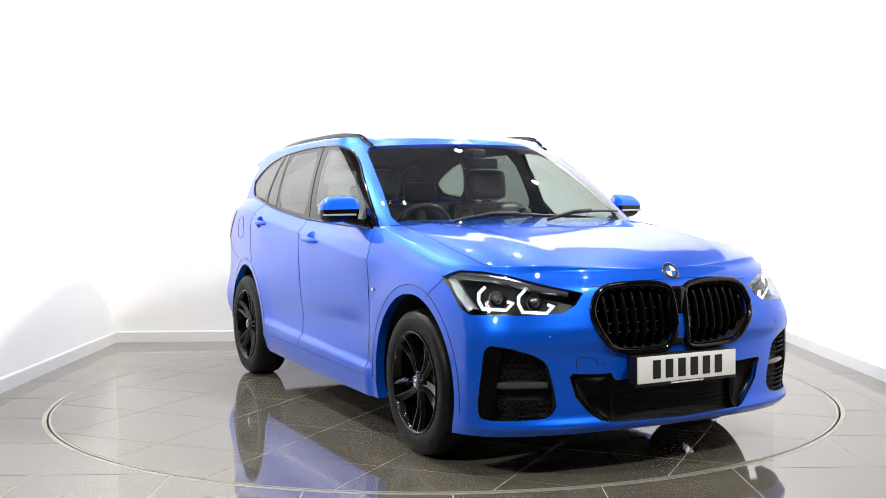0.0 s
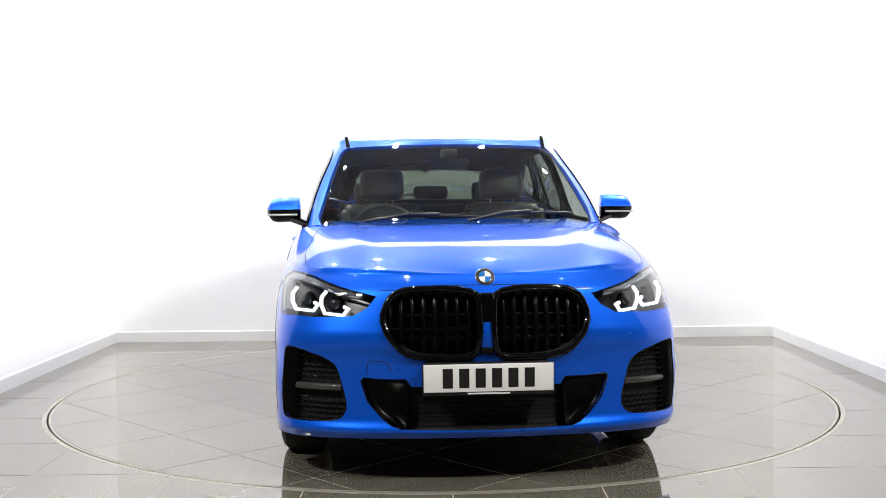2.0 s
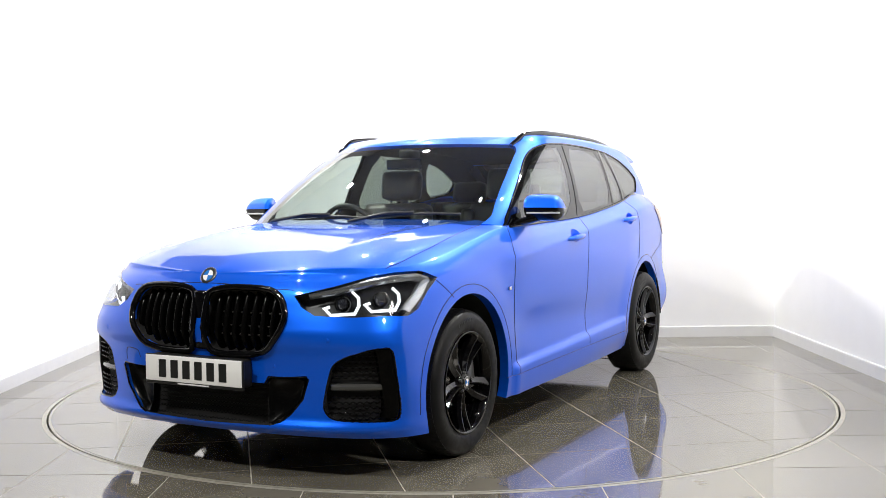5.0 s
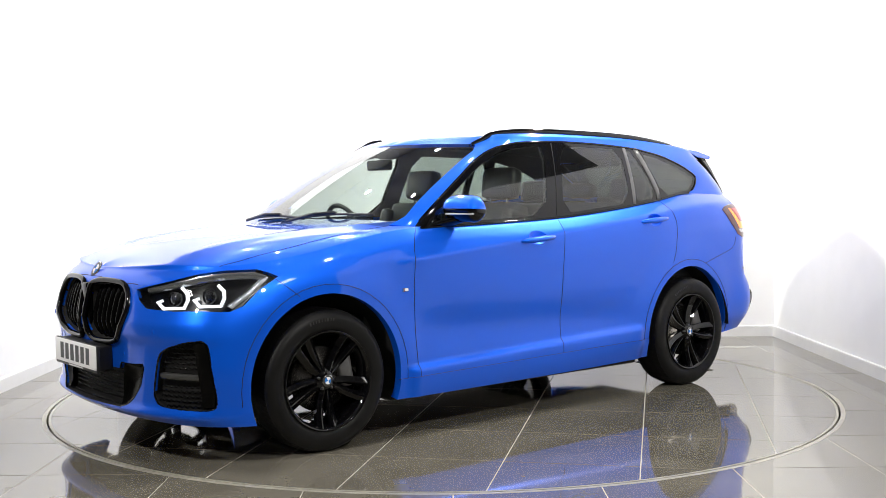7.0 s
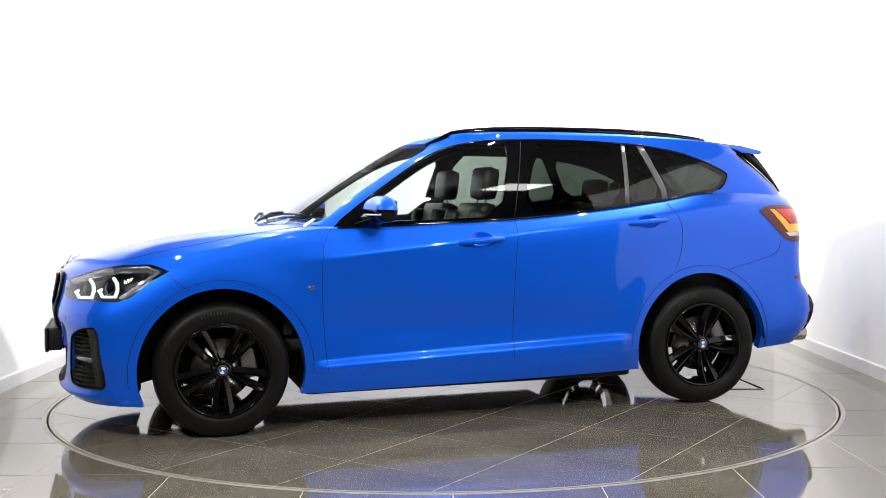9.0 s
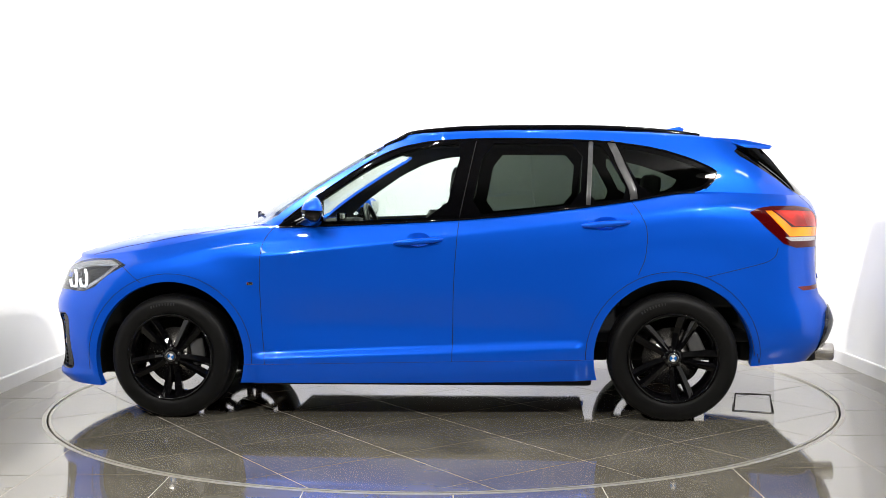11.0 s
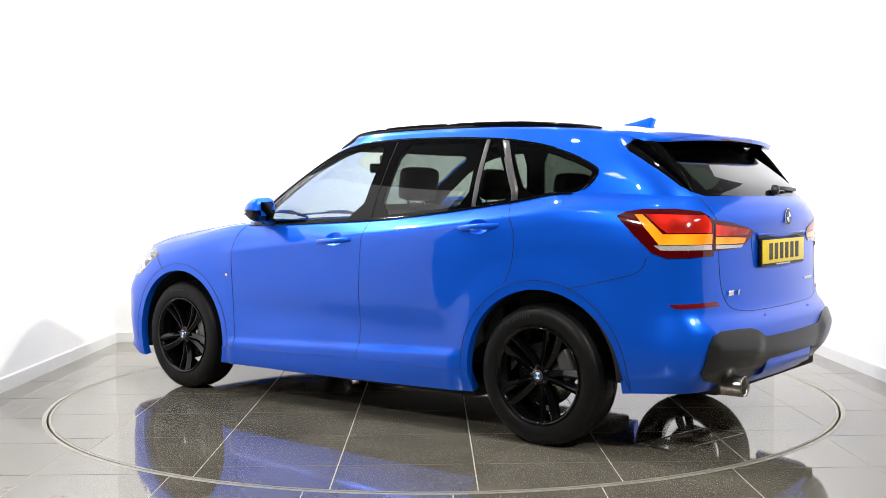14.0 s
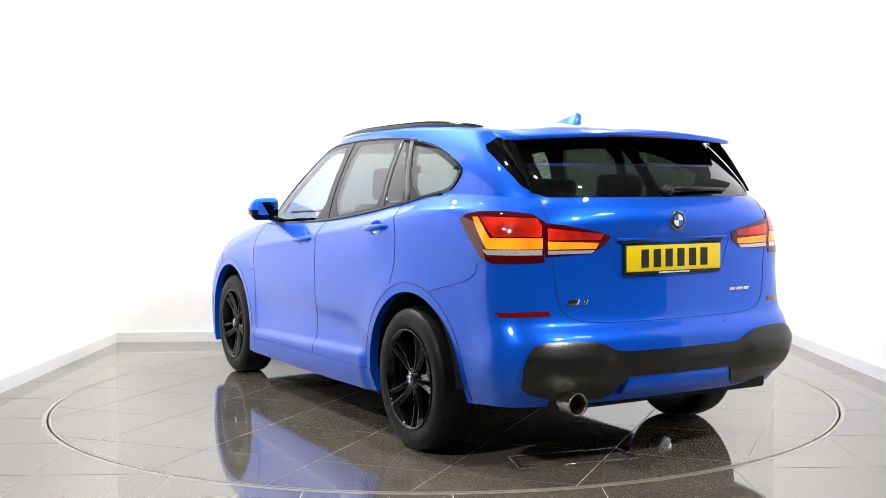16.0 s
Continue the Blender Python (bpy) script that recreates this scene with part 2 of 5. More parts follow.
for name, wx0, wx1, y_end in (("west", X0 - 0.2, X0, -1.65), ("east", X1, X1 + 0.2, -2.6)):
    slab("wall_" + name, (wx0, 0, 0), (wx1, Y1, WHITE_TOP), WALL_PAINT, "plain white painted side wall of the bay")
    slab("wall_" + name + "_darkener", (wx0, 0, WHITE_TOP), (wx1, Y1, ZC), HALL_PAINT, "unseen dark upper wall, added to darken the car's reflections")
    slab("wall_" + name + "_front", (wx0, y_end, 0), (wx1, 0, LOW_TOP), WALL_PAINT, "plain white painted side wall of the bay")
    # added dark top starts lower here, to keep white out of the side windows
    slab("wall_" + name + "_front_darkener", (wx0, y_end, LOW_TOP), (wx1, 0, ZC), HALL_PAINT, "unseen dark upper wall, added to darken the car's reflections")
slab("wall_hall_west", (-6.2, YB, 0), (-6.0, -1.65, ZC), HALL_PAINT, "grey painted hall wall")
slab("wall_hall_east", (6.0, YB, 0), (6.2, -2.6, ZC), HALL_PAINT, "grey painted hall wall")
slab("wall_hall_south", (-6.2, YB - 0.2, 0), (6.2, YB, ZC), HALL_PAINT, "grey painted hall wall")
slab("wall_hall_left_return", (-6.2, -1.65, 0), (X0 - 0.2, -1.45, ZC), HALL_PAINT, "grey painted hall wall beside the bay")
slab("wall_hall_right_return", (X1 + 0.2, -2.6, 0), (6.2, -2.4, ZC), HALL_PAINT, "grey painted hall wall beside the bay")
slab("ceiling", (-6.2, YB - 0.2, ZC), (6.2, Y1 + 0.2, ZC + 0.15), CEILING_PAINT, "plain painted ceiling")


def skirting(name, a, b, inward):
    """A skirting board from a to b: upright face, bevelled top."""
    a, b, n = Vector((*a, 0)), Vector((*b, 0)), Vector((*inward, 0))
    bm = bmesh.new()
    prof = [(0.0, 0.0), (0.016, 0.0), (0.016, 0.082), (0.012, 0.088), (0.0, 0.09)]
    A = [bm.verts.new(a + n * d + Vector((0, 0, z))) for d, z in prof]
    B = [bm.verts.new(b + n * d + Vector((0, 0, z))) for d, z in prof]
    for i in range(len(prof)):
        j = (i + 1) % len(prof)
        bm.faces.new((A[i], A[j], B[j], B[i]))
    bm.faces.new(A)
    bm.faces.new(B[::-1])
    bmesh.ops.recalc_face_normals(bm, faces=bm.faces)
    return tagged(mesh_object(name, bm, SKIRT_PAINT, False), "white painted skirting board along the wall foot", "", "", "structure")


skirting("baseboard_north", (X0, Y1 - 0.001), (X1, Y1 - 0.001), (0, -1))
skirting("baseboard_west", (X0 + 0.001, -1.65), (X0 + 0.001, Y1 - 0.017), (1, 0))
skirting("baseboard_east", (X1 - 0.001, -2.6), (X1 - 0.001, Y1 - 0.017), (-1, 0))

# ceiling lights
for px, py in PANELS:
    lamp = tagged(new("ceiling_light"), "square flat white ceiling light panel, lit", "ceiling light", "ceiling panels")
    lamp.matrix_world = pose(px, py, ZC)
    bm = bmesh.new()
    for dx, dy, sx, sy in ((0, 0.29, 0.6, 0.02), (0, -0.29, 0.6, 0.02), (0.29, 0, 0.02, 0.56), (-0.29, 0, 0.02, 0.56)):
        box_into(bm, (dx, dy, -0.011), (sx, sy, 0.022))
    part("frame", bm, PANEL_FRAME, lamp, "", False)
    bm = bmesh.new()
    box_into(bm, (0, 0, -0.006), (0.555, 0.555, 0.008))
    part("diffuser", bm, PANEL_GLOW, lamp, "glowing white diffuser", False)
for px, py, watts in DOWNLIGHTS:
    lamp = tagged(new("downlight"), "small round recessed ceiling downlight, lit", "ceiling light", "ceiling downlights")
    lamp.matrix_world = pose(px, py, ZC)
    bm = bmesh.new()
    lathe_into(bm, [(0.041, -0.002), (0.043, -0.014), (0.058, -0.010), (0.06, 0.0)], 24, "z")
    part("bezel", bm, PANEL_FRAME, lamp)
    bm = bmesh.new()
    lathe_into(bm, [(0.0, -0.008), (0.041, -0.008), (0.041, 0.0)], 24, "z")
    part("lens", bm, PANEL_GLOW, lamp, "glowing white lens")
for lx, ly, lz, watts in KEY_LAMPS:
    lamp = tagged(new("spot_light"), "round ceiling spotlight aimed at the turntable", "spotlight", "ceiling spotlights")
    lamp.matrix_world = look((lx, ly, lz), (0.0, 0.4, 0.7))
    bm = bmesh.new()
    lathe_into(bm, [(0.0, 0.16), (0.12, 0.16), (0.20, 0.06), (0.205, 0.0), (0.195, 0.0), (0.19, 0.03), (0.0, 0.03)], 24, "z")
    part("housing", bm, PANEL_FRAME, lamp)
    bm = bmesh.new()
    tube_into(bm, [(0, 0, 0.16), (0, 0.1, 0.34), (0, 0.34, 0.42)], 0.02, 8)
    part("stem", bm, PANEL_FRAME, lamp)
for lx, ly, lz, watts in CROSS_LAMPS:
    lamp = tagged(new("spot_light"), "small black ceiling spotlight aimed across the turntable", "spotlight", "ceiling spotlights")
    lamp.matrix_world = look((lx, ly, lz), (-lx, ly, 0.9))
    bm = bmesh.new()
    lathe_into(bm, [(0.0, 0.24), (0.08, 0.24), (0.11, 0.18), (0.115, 0.10), (0.11, 0.10), (0.10, 0.13), (0.0, 0.13)], 24, "z")
    part("housing", bm, SATIN, lamp)
    bm = bmesh.new()
    tube_into(bm, [(0, 0.0, 0.2), (0, 0.06, 0.2), (0, 0.16, 0.29)], 0.015, 8)
    part("stem", bm, SATIN, lamp)


# floor: slab with a round pit for the turntable, steel rim, tiles
def ring_mesh(name, r0, r1, z0, z1, mat, label, n=180):
    bm = bmesh.new()
    lathe_into(bm, [(r0, z0), (r0, z1), (r1, z1), (r1, z0), (r0, z0)], n, "z")
    bmesh.ops.remove_doubles(bm, verts=bm.verts, dist=1e-5)
    bmesh.ops.recalc_face_normals(bm, faces=bm.faces)
    return tagged(mesh_object(name, bm, mat, False), label, "", "", "structure")


PITCH = 0.602
R_OUT = 2.294


def tile_mesh(x0, y0, x1, y1, radius, outside, depth=0.012, joint=0.0026):
    """One tile, cut along a circle about the origin where it crosses it."""
    x0, y0, x1, y1 = x0 + joint, y0 + joint, x1 - joint, y1 - joint
    n = 16
    rim = [(x0 + (x1 - x0) * i / n, y0) for i in range(n)] + [(x1, y0 + (y1 - y0) * i / n) for i in range(n)]
    rim += [(x1 - (x1 - x0) * i / n, y1) for i in range(n)] + [(x0, y1 - (y1 - y0) * i / n) for i in range(n)]
    d = [math.hypot(*p) for p in rim]
    bad = [(r < radius) if outside else (r > radius) for r in d]
    if all(bad):
        return None
    if any(bad):
        def crossing(i, j):
            (ax, ay), (bx, by) = rim[i], rim[j]
            lo, hi = 0.0, 1.0
            for _ in range(30):
                t = (lo + hi) / 2
                if (math.hypot(ax + (bx - ax) * t, ay + (by - ay) * t) < radius) == (d[i] < radius):
                    lo = t
                else:
                    hi = t
            return math.atan2(ay + (by - ay) * lo, ax + (bx - ax) * lo)
        pts, m, i = [], len(rim), next(k for k in range(len(rim)) if not bad[k])
        start, count = i, 0
        while count < m:
            if not bad[i]:
                pts.append(rim[i])
                i, count = (i + 1) % m, count + 1
                continue
            a0 = crossing((i - 1) % m, i)
            while bad[i]:
                i, count = (i + 1) % m, count + 1
            a1 = crossing((i - 1) % m, i)
            turn = (a1 - a0 + math.pi) % math.tau - math.pi
            steps = max(2, int(abs(turn) / 0.02))
            pts += [(radius * math.cos(a0 + turn * k / steps), radius * math.sin(a0 + turn * k / steps)) for k in range(steps + 1)]
    else:
        pts = [(x0, y0), (x1, y0), (x1, y1), (x0, y1)]
    bm = bmesh.new()
    f = bm.faces.new([bm.verts.new((*p, -depth)) for p in pts])
    top = bmesh.ops.extrude_face_region(bm, geom=[f])["geom"]
    bmesh.ops.translate(bm, vec=(0, 0, depth), verts=[g for g in top if isinstance(g, bmesh.types.BMVert)])
    bmesh.ops.dissolve_degenerate(bm, dist=1e-4, edges=bm.edges)
    bmesh.ops.recalc_face_normals(bm, faces=bm.faces)
    return bm


def ground_slab(name, z0, z1, lo, hi, radius, mat, label):
    """A slab with a round hole."""
    bm = bmesh.new()
    n = 144
    inner, outer = [], []
    for k in range(n):
        a = math.tau * k / n
        c, s = math.cos(a), math.sin(a)
        t = min(((hi[0] if c > 0 else lo[0]) / c) if abs(c) > 1e-9 else 1e9, ((hi[1] if s > 0 else lo[1]) / s) if abs(s) > 1e-9 else 1e9)
        inner.append((radius * c, radius * s))
        outer.append((t * c, t * s))
    rows = [[bm.verts.new((*p, z)) for p in ring] for ring, z in ((inner, z0), (inner, z1), (outer, z1))]
    for A, B in zip(rows, rows[1:]):
        for k in range(n):
            bm.faces.new((A[k], A[(k + 1) % n], B[(k + 1) % n], B[k]))
    for corner in ((hi[0], hi[1]), (lo[0], hi[1]), (lo[0], lo[1]), (hi[0], lo[1])):
        a = math.atan2(corner[1], corner[0]) % math.tau * n / math.tau
        k = int(a)
        if abs(a - k) > 1e-6:
            bm.faces.new((rows[2][k], bm.verts.new((*corner, z1)), rows[2][(k + 1) % n]))
    bmesh.ops.recalc_face_normals(bm, faces=bm.faces)
    return tagged(mesh_object(name, bm, mat, False), label, "", "", "structure")


floor_slab = ground_slab("floor", -0.12, -0.0015, (-6.2, YB), (6.2, Y1), R_OUT - 0.005, GROUT, "grey glazed floor tiles with pale grout")
slab("floor_pit", (-2.4, -2.4, -0.2), (2.4, 2.4, -0.12), DARK, "dark pit under the turntable")
ring_mesh("turntable_rim", R_TABLE + 0.011, R_OUT, -0.12, 0.0, RIM_CREAM, "pale steel rim set into the floor round the turntable")
FLOOR_TILES = []
for i in range(-11, 11):
    for j in range(-17, 8):
        tx0, ty0 = -1.17 + i * PITCH, -1.93 + j * PITCH
        tx1, ty1 = min(tx0 + PITCH, 6.2), min(ty0 + PITCH, Y1)
        bay = ty0 > -1.65
        tx0, tx1 = (max(tx0, X0), min(tx1, X1 if ty0 > -2.6 else 6.0)) if bay else (max(tx0, -6.0), min(tx1, 6.0))
        if tx1 - tx0 < 0.01 or ty1 - ty0 < 0.01 or ty0 < YB:
            continue
        bm = tile_mesh(tx0, ty0, tx1, ty1, R_OUT + 0.002, True)
        if bm:
            FLOOR_TILES.append(part("tile", bm, TILE, floor_slab, "", False))

turntable = tagged(new("turntable"), "round motor-driven turntable paved with grey glazed tiles", "turntable")
bm = bmesh.new()
lathe_into(bm, [(0.0, -0.0015), (R_TABLE - 0.004, -0.0015), (R_TABLE - 0.004, -0.11), (0.0, -0.11)], 180, "z")
part("deck", bm, GROUT, turntable, "round deck with pale joints", False)
bm = bmesh.new()
lathe_into(bm, [(R_TABLE - 0.012, -0.01), (R_TABLE - 0.012, 0.0), (R_TABLE, 0.0), (R_TABLE, -0.11)], 180, "z")
part("edge_strip", bm, RIM_CREAM, turntable, "thin steel edge strip", False)
GRID_TURN = pose(0, 0, 0, 0, 0, 39.4)
for i in range(-5, 5):
    for j in range(-5, 5):
        tx0, ty0 = 0.483 + i * 0.6, 0.01 + j * 0.6
        bm = tile_mesh(tx0, ty0, tx0 + 0.6, ty0 + 0.6, R_TABLE - 0.014, False)
        if bm:
            part("tile", bm, TILE, turntable, "", False).matrix_basis = GRID_TURN
hatch = bmesh.new()
corners = [Vector(p) for p in ((-1.63, 0.555, 0.0025), (-1.835, 0.625, 0.0025), (-1.94, 0.067, 0.0025), (-1.735, 0.03, 0.0025))]
for a, b in zip(corners, corners[1:] + corners[:1]):
    tube_into(hatch, [a, b], 0.003, 6, flat=0.6)
part("hatch_frame", hatch, STEEL, turntable, "narrow steel frame of a floor hatch")
hatch = bmesh.new()
inset = [p * 0.94 + (corners[0] + corners[1] + corners[2] + corners[3]) * 0.25 * 0.06 for p in corners]
for a, b in zip(inset, inset[1:] + inset[:1]):
    tube_into(hatch, [a - Vector((0, 0, 0.001)), b - Vector((0, 0, 0.001))], 0.004, 6, flat=0.4)
part("hatch_gap", hatch, DARK, turntable, "dark gap round the hatch lid")


# ---- the car's skin: x ahead, y to its left, z up, from the middle of the wheelbase on the ground ----
belt = curve_of((-2.3, -2.0, -1.7, -1.44, -1.12, -0.687, -0.25, 0.3, 0.76), (1.165, 1.17, 1.185, 1.192, 1.15, 1.099, 1.062, 1.040, 1.027))
hood_mid = curve_of((0.6, 1.0, 1.3, 1.6, 1.85, 2.0, 2.07, 2.11), (1.068, 1.045, 1.021, 0.984, 0.936, 0.890, 0.857, 0.824))
nose = curve_of((0.17, 0.20, 0.232, 0.275, 0.36, 0.48, 0.53, 0.585, 0.625, 0.66, 0.72, 0.79, 0.83, 0.86), (2.06, 2.105, 2.142, 2.122, 2.118, 2.122, 2.130, 2.150, 2.154, 2.148, 2.136, 2.12, 2.095, 2.06))
tail = curve_of((0.20, 0.28, 0.34, 0.42, 0.50, 0.57, 0.61, 0.65, 0.72, 0.85, 0.95, 1.02, 1.07, 1.12, 1.18), (-2.04, -2.12, -2.17, -2.225, -2.24, -2.235, -2.215, -2.185, -2.172, -2.165, -2.168, -2.19, -2.20, -2.185, -2.14))
hull_width = curve_of((0.0, 0.03, 0.08, 0.15, 0.25, 0.5, 0.7, 0.8, 0.86, 0.95), (0.0, 0.34, 0.72, 0.92, 1.0, 1.0, 0.97, 0.9, 0.72, 0.4))
sill_low = curve_of((-2.3, -1.75, -1.65, -0.93, 0.0, 0.93, 1.70, 1.76, 2.2), (0.31, 0.275, 0.245, 0.215, 0.203, 0.198, 0.175, 0.178, 0.20))
roof_rim = curve_of((-2.0, -1.8, -1.5, -1.2, -0.8, -0.4, 0.0, 0.2, 0.36), (1.43, 1.446, 1.487, 1.512, 1.529, 1.534, 1.524, 1.497, 1.468))
roof_mid = curve_of((-2.0, -1.85, -1.5, -1.2, -0.8, -0.4, 0.0, 0.2, 0.36), (1.43, 1.478, 1.522, 1.544, 1.556, 1.559, 1.548, 1.520, 1.468))
screen_x = curve_of((1.0, 1.03, 1.2, 1.35, 1.46, 1.50), (1.10, 1.06, 0.81, 0.565, 0.365, 0.28))
back_x = curve_of((1.15, 1.20, 1.30, 1.39, 1.45), (-2.15, -2.115, -2.00, -1.88, -1.79))
XF, XR = 1.15, -1.3


def cabin_width(z):
    return 0.80 - 0.145 * np.clip((z - 1.03) / 0.47, 0, 1.1) ** 1.25


def hood_z(x, y, edge):
    q = np.abs(y) / edge
    ridge = 0.008 * np.exp(-((np.abs(y) - 0.50 - 0.10 * (1.9 - x)) / 0.055) ** 2) * step(2.02, 1.6, x)
    return hood_mid(x) - 0.018 * q**2 + ridge - (0.012 + 0.060 * step(0.8, 1.5, x)) * np.clip(q, 0, 1.05) ** 9


def side_relief(x, z, zt):
    """Shoulder crease, hollow doors, wheel-arch swell."""
    zc = 0.955 - 0.105 * x
    on = step(1.0, 0.75, x) * step(-1.9, -1.6, x)
    d = z - zc
    crease = np.where(d < 0, np.exp(d / 0.085), np.exp(-(d / 0.045) ** 1.4)) * 0.017
    hollow = -0.016 * np.exp(-((z - 0.50 - 0.02 * x) / 0.11) ** 2) * step(1.0, 0.5, np.abs(x))
    z2 = 0.378 - 0.037 * x
    hollow = hollow + 0.021 * step(z2 + 0.012, z2 - 0.020, z) * step(0.89, 0.83, np.abs(x))
    rf, rr = np.hypot(x - 1.335, z - 0.33), np.hypot(x + 1.335, z - 0.335)
    swell = 0.009 * (step(0.60, 0.43, rf) + step(0.60, 0.43, rr))
    return crease * on + hollow + swell


def rear_taper(x):
    return 1 - 0.10 * np.clip((-0.95 - x) / 1.15, 0, 1.2) ** 1.4


def lower_plan(phi, x, z, zt):
    """Plan position at height z: phi runs 0..1 over nose arc, 1..2 along the side, 2..3 over the rear arc."""
    w = lambda xx: cabin_width(np.maximum(zt, 1.0)) + (0.872 - cabin_width(np.maximum(zt, 1.0))) * hull_width(np.clip(zt - z, 0, 0.95))
    if phi <= 1:
        a = phi * math.pi / 2
        xx, k = XF + (nose(z) - XF) * math.cos(a) ** (2 / (8.0 - 3.0 * float(step(0.55, 0.84, z)))), math.sin(a)
    elif phi <= 2:
        xx, k = XF + (XR - XF) * (phi - 1), 1.0
    else:
        a = (phi - 2) * math.pi / 2
        xx, k = XR + (tail(z) - XR) * math.sin(a) ** (2 / (14.0 - 6.0 * float(step(0.9, 1.12, z)))), math.cos(a)
    cheek = 0.030 * math.exp(-((z - 0.42) / 0.16) ** 2) * float(step(1.72, 1.95, xx)) + 0.030 * math.exp(-((z - 0.47) / 0.13) ** 2) * float(step(-1.75, -2.0, xx))
    return xx, k * (w(xx) + side_relief(xx, z, zt) * step(0.2, 0.8, k) + cheek) * rear_taper(xx)


def even(path, n):
    """Parameters that divide a path evenly."""
    t = np.linspace(0, 1, 3000)
    p = np.array([path(v) for v in t])
    s = np.r_[0, np.cumsum(np.linalg.norm(np.diff(p, axis=0), axis=1))]
    return np.interp(np.linspace(0, s[-1], n), s, t)


def lower_edge_plan(t):
    phi = 3 * t
    return lower_plan(phi, 0, 0.72, 1.05)


def top_z(phi):
    """Height of the lower body's upper edge."""
    z = 0.95
    for _ in range(12):
        x, y = lower_plan(phi, 0, z, z)
        zh = hood_z(x, y, max(0.805 * (1 - max(0, (x - XF) / 1.1) ** 4) ** 0.5 if x < 2.09 else 0.05, 0.05) if x > XF else 0.805)
        k = float(step(0.74, 0.86, x))
        z = 0.5 * z + 0.5 * (k * float(zh) + (1 - k) * float(belt(x)))
    return z


def grid_faces(verts, faces, rows):
    """Adds a grid of points, a list of equal rows, to the lists."""
    base, n = len(verts), len(rows[0])
    for r in rows:
        verts.extend(r)
    for i in range(len(rows) - 1):
        for j in range(n - 1):
            a = base + i * n + j
            faces.append((a, a + 1, a + n + 1, a + n))


def skin():
    """Half of the skin (the left side): lower body, bonnet, cabin and roof."""
    V, F, K = [], [], []
    NU, NV = 230, 74
    phis = 3 * even(lower_edge_plan, NU)
    tops = [top_z(p) for p in phis]
    rows, top_row = [], []
    for phi, zt in zip(phis, tops):
        x0, _ = lower_plan(phi, 0, 0.4, zt)
        zb, row = float(sill_low(x0)), []
        for j in range(NV):
            v = 1 - j / (NV - 1)
            z = zb + (zt - zb) * (1 - (1 - v) ** 1.15)
            x, y = lower_plan(phi, 0, z, zt)
            row.append((x, y, z))
        rows.append(row)
        top_row.append(row[0])
    grid_faces(V, F, rows)
    K += ["lower"] * (len(F) - len(K))
    # bonnet: from the centre line to the lower body's upper edge
    front = [p for p in top_row if p[0] > 0.7]
    rows = []
    x_last = front[-1][0]
    for i, p in enumerate(front):
        xc = front[0][0] + (0.7 - front[0][0]) * (i / (len(front) - 1)) ** 1.0
        row = []
        for j in range(26):
            t = j / 25
            x, y = xc + (p[0] - xc) * t, p[1] * t
            zh = hood_mid(xc) + (p[2] - hood_mid(xc)) * t**9
            e = max(p[1], 0.05)
            ridge = 0.008 * math.exp(-((abs(y) - 0.46 - 0.12 * (1.9 - x)) / 0.05) ** 2) * float(step(2.02, 1.6, x))
            zh = float(hood_mid(x)) - 0.018 * t**2 + ridge
            edge_z = float(hood_mid(p[0])) - 0.018
            row.append((x, y, zh + (p[2] - edge_z) * t**9))
        rows.append(row)
    grid_faces(V, F, rows)
    K += ["bonnet"] * (len(F) - len(K))
    # cabin
    gfront, gdepth = 0.6, 0.6

    def cabin_plan(phi, z):
        w = float(cabin_width(z))
        if phi <= 1:
            a = phi * math.pi / 2
            xs = float(screen_x(z))
            return xs - gdepth + gdepth * math.cos(a) ** 0.5, w * math.sin(a)
        if phi <= 2:
            x1 = float(screen_x(z)) - gdepth
            x = x1 + (XR - x1) * (phi - 1)
            return x, w * float(rear_taper(x))
        a = (phi - 2) * math.pi / 2
        x = XR + (float(back_x(z)) - XR) * math.sin(a) ** (2 / 8.0)
        return x, w * math.cos(a) * float(rear_taper(x))
    gp = 3 * even(lambda t: cabin_plan(3 * t, 1.2), 200)
    rows, rim = [], []
    for phi in gp:
        zb = zt = 1.2
        for _ in range(10):
            xb, yb = cabin_plan(phi, zb)
            k = float(step(0.74, 0.86, xb))
            zb = (1 - k) * float(belt(xb)) + k * (float(hood_mid(xb)) - 0.014)
            xt, yt = cabin_plan(phi, zt)
            zt = float(roof_rim(xt))
        row = []
        for j in range(27):
            z = zb + (zt - zb) * j / 26
            x, y = cabin_plan(phi, z)
            y += 0.012 * math.sin(math.pi * j / 26) * (y / 0.8)
            row.append((x, y, z))
        rows.append(row)
        rim.append(row[-1])
    grid_faces(V, F, rows)
    K += ["cabin"] * (len(F) - len(K))
    rows = []
    for i, p in enumerate(rim):
        s = i / (len(rim) - 1)
        xc = rim[0][0] + (rim[-1][0] - rim[0][0]) * s
        row = []
        for j in range(25):
            t = 1 - j / 24
            x, y = xc + (p[0] - xc) * t, p[1] * t
            row.append((x, y, p[2] + (float(roof_mid(xc)) - p[2]) * (1 - t**2.4)))
        rows.append(row)
    grid_faces(V, F, rows)
    K += ["roof"] * (len(F) - len(K))
    return V, F, K

# ---- cutting the skin into panels ----
from mathutils.bvhtree import BVHTree
from mathutils.interpolate import poly_3d_calc
from mathutils.geometry import intersect_point_tri_2d

UP = Vector((0, 0, 1))


def facing(degrees):
    """A level view onto the left half: 0 from ahead, 90 from its left, 180 from behind."""
    a = radians(degrees)
    return Vector((math.cos(a), math.sin(a), 0)), Vector((-math.sin(a), math.cos(a), 0)), UP


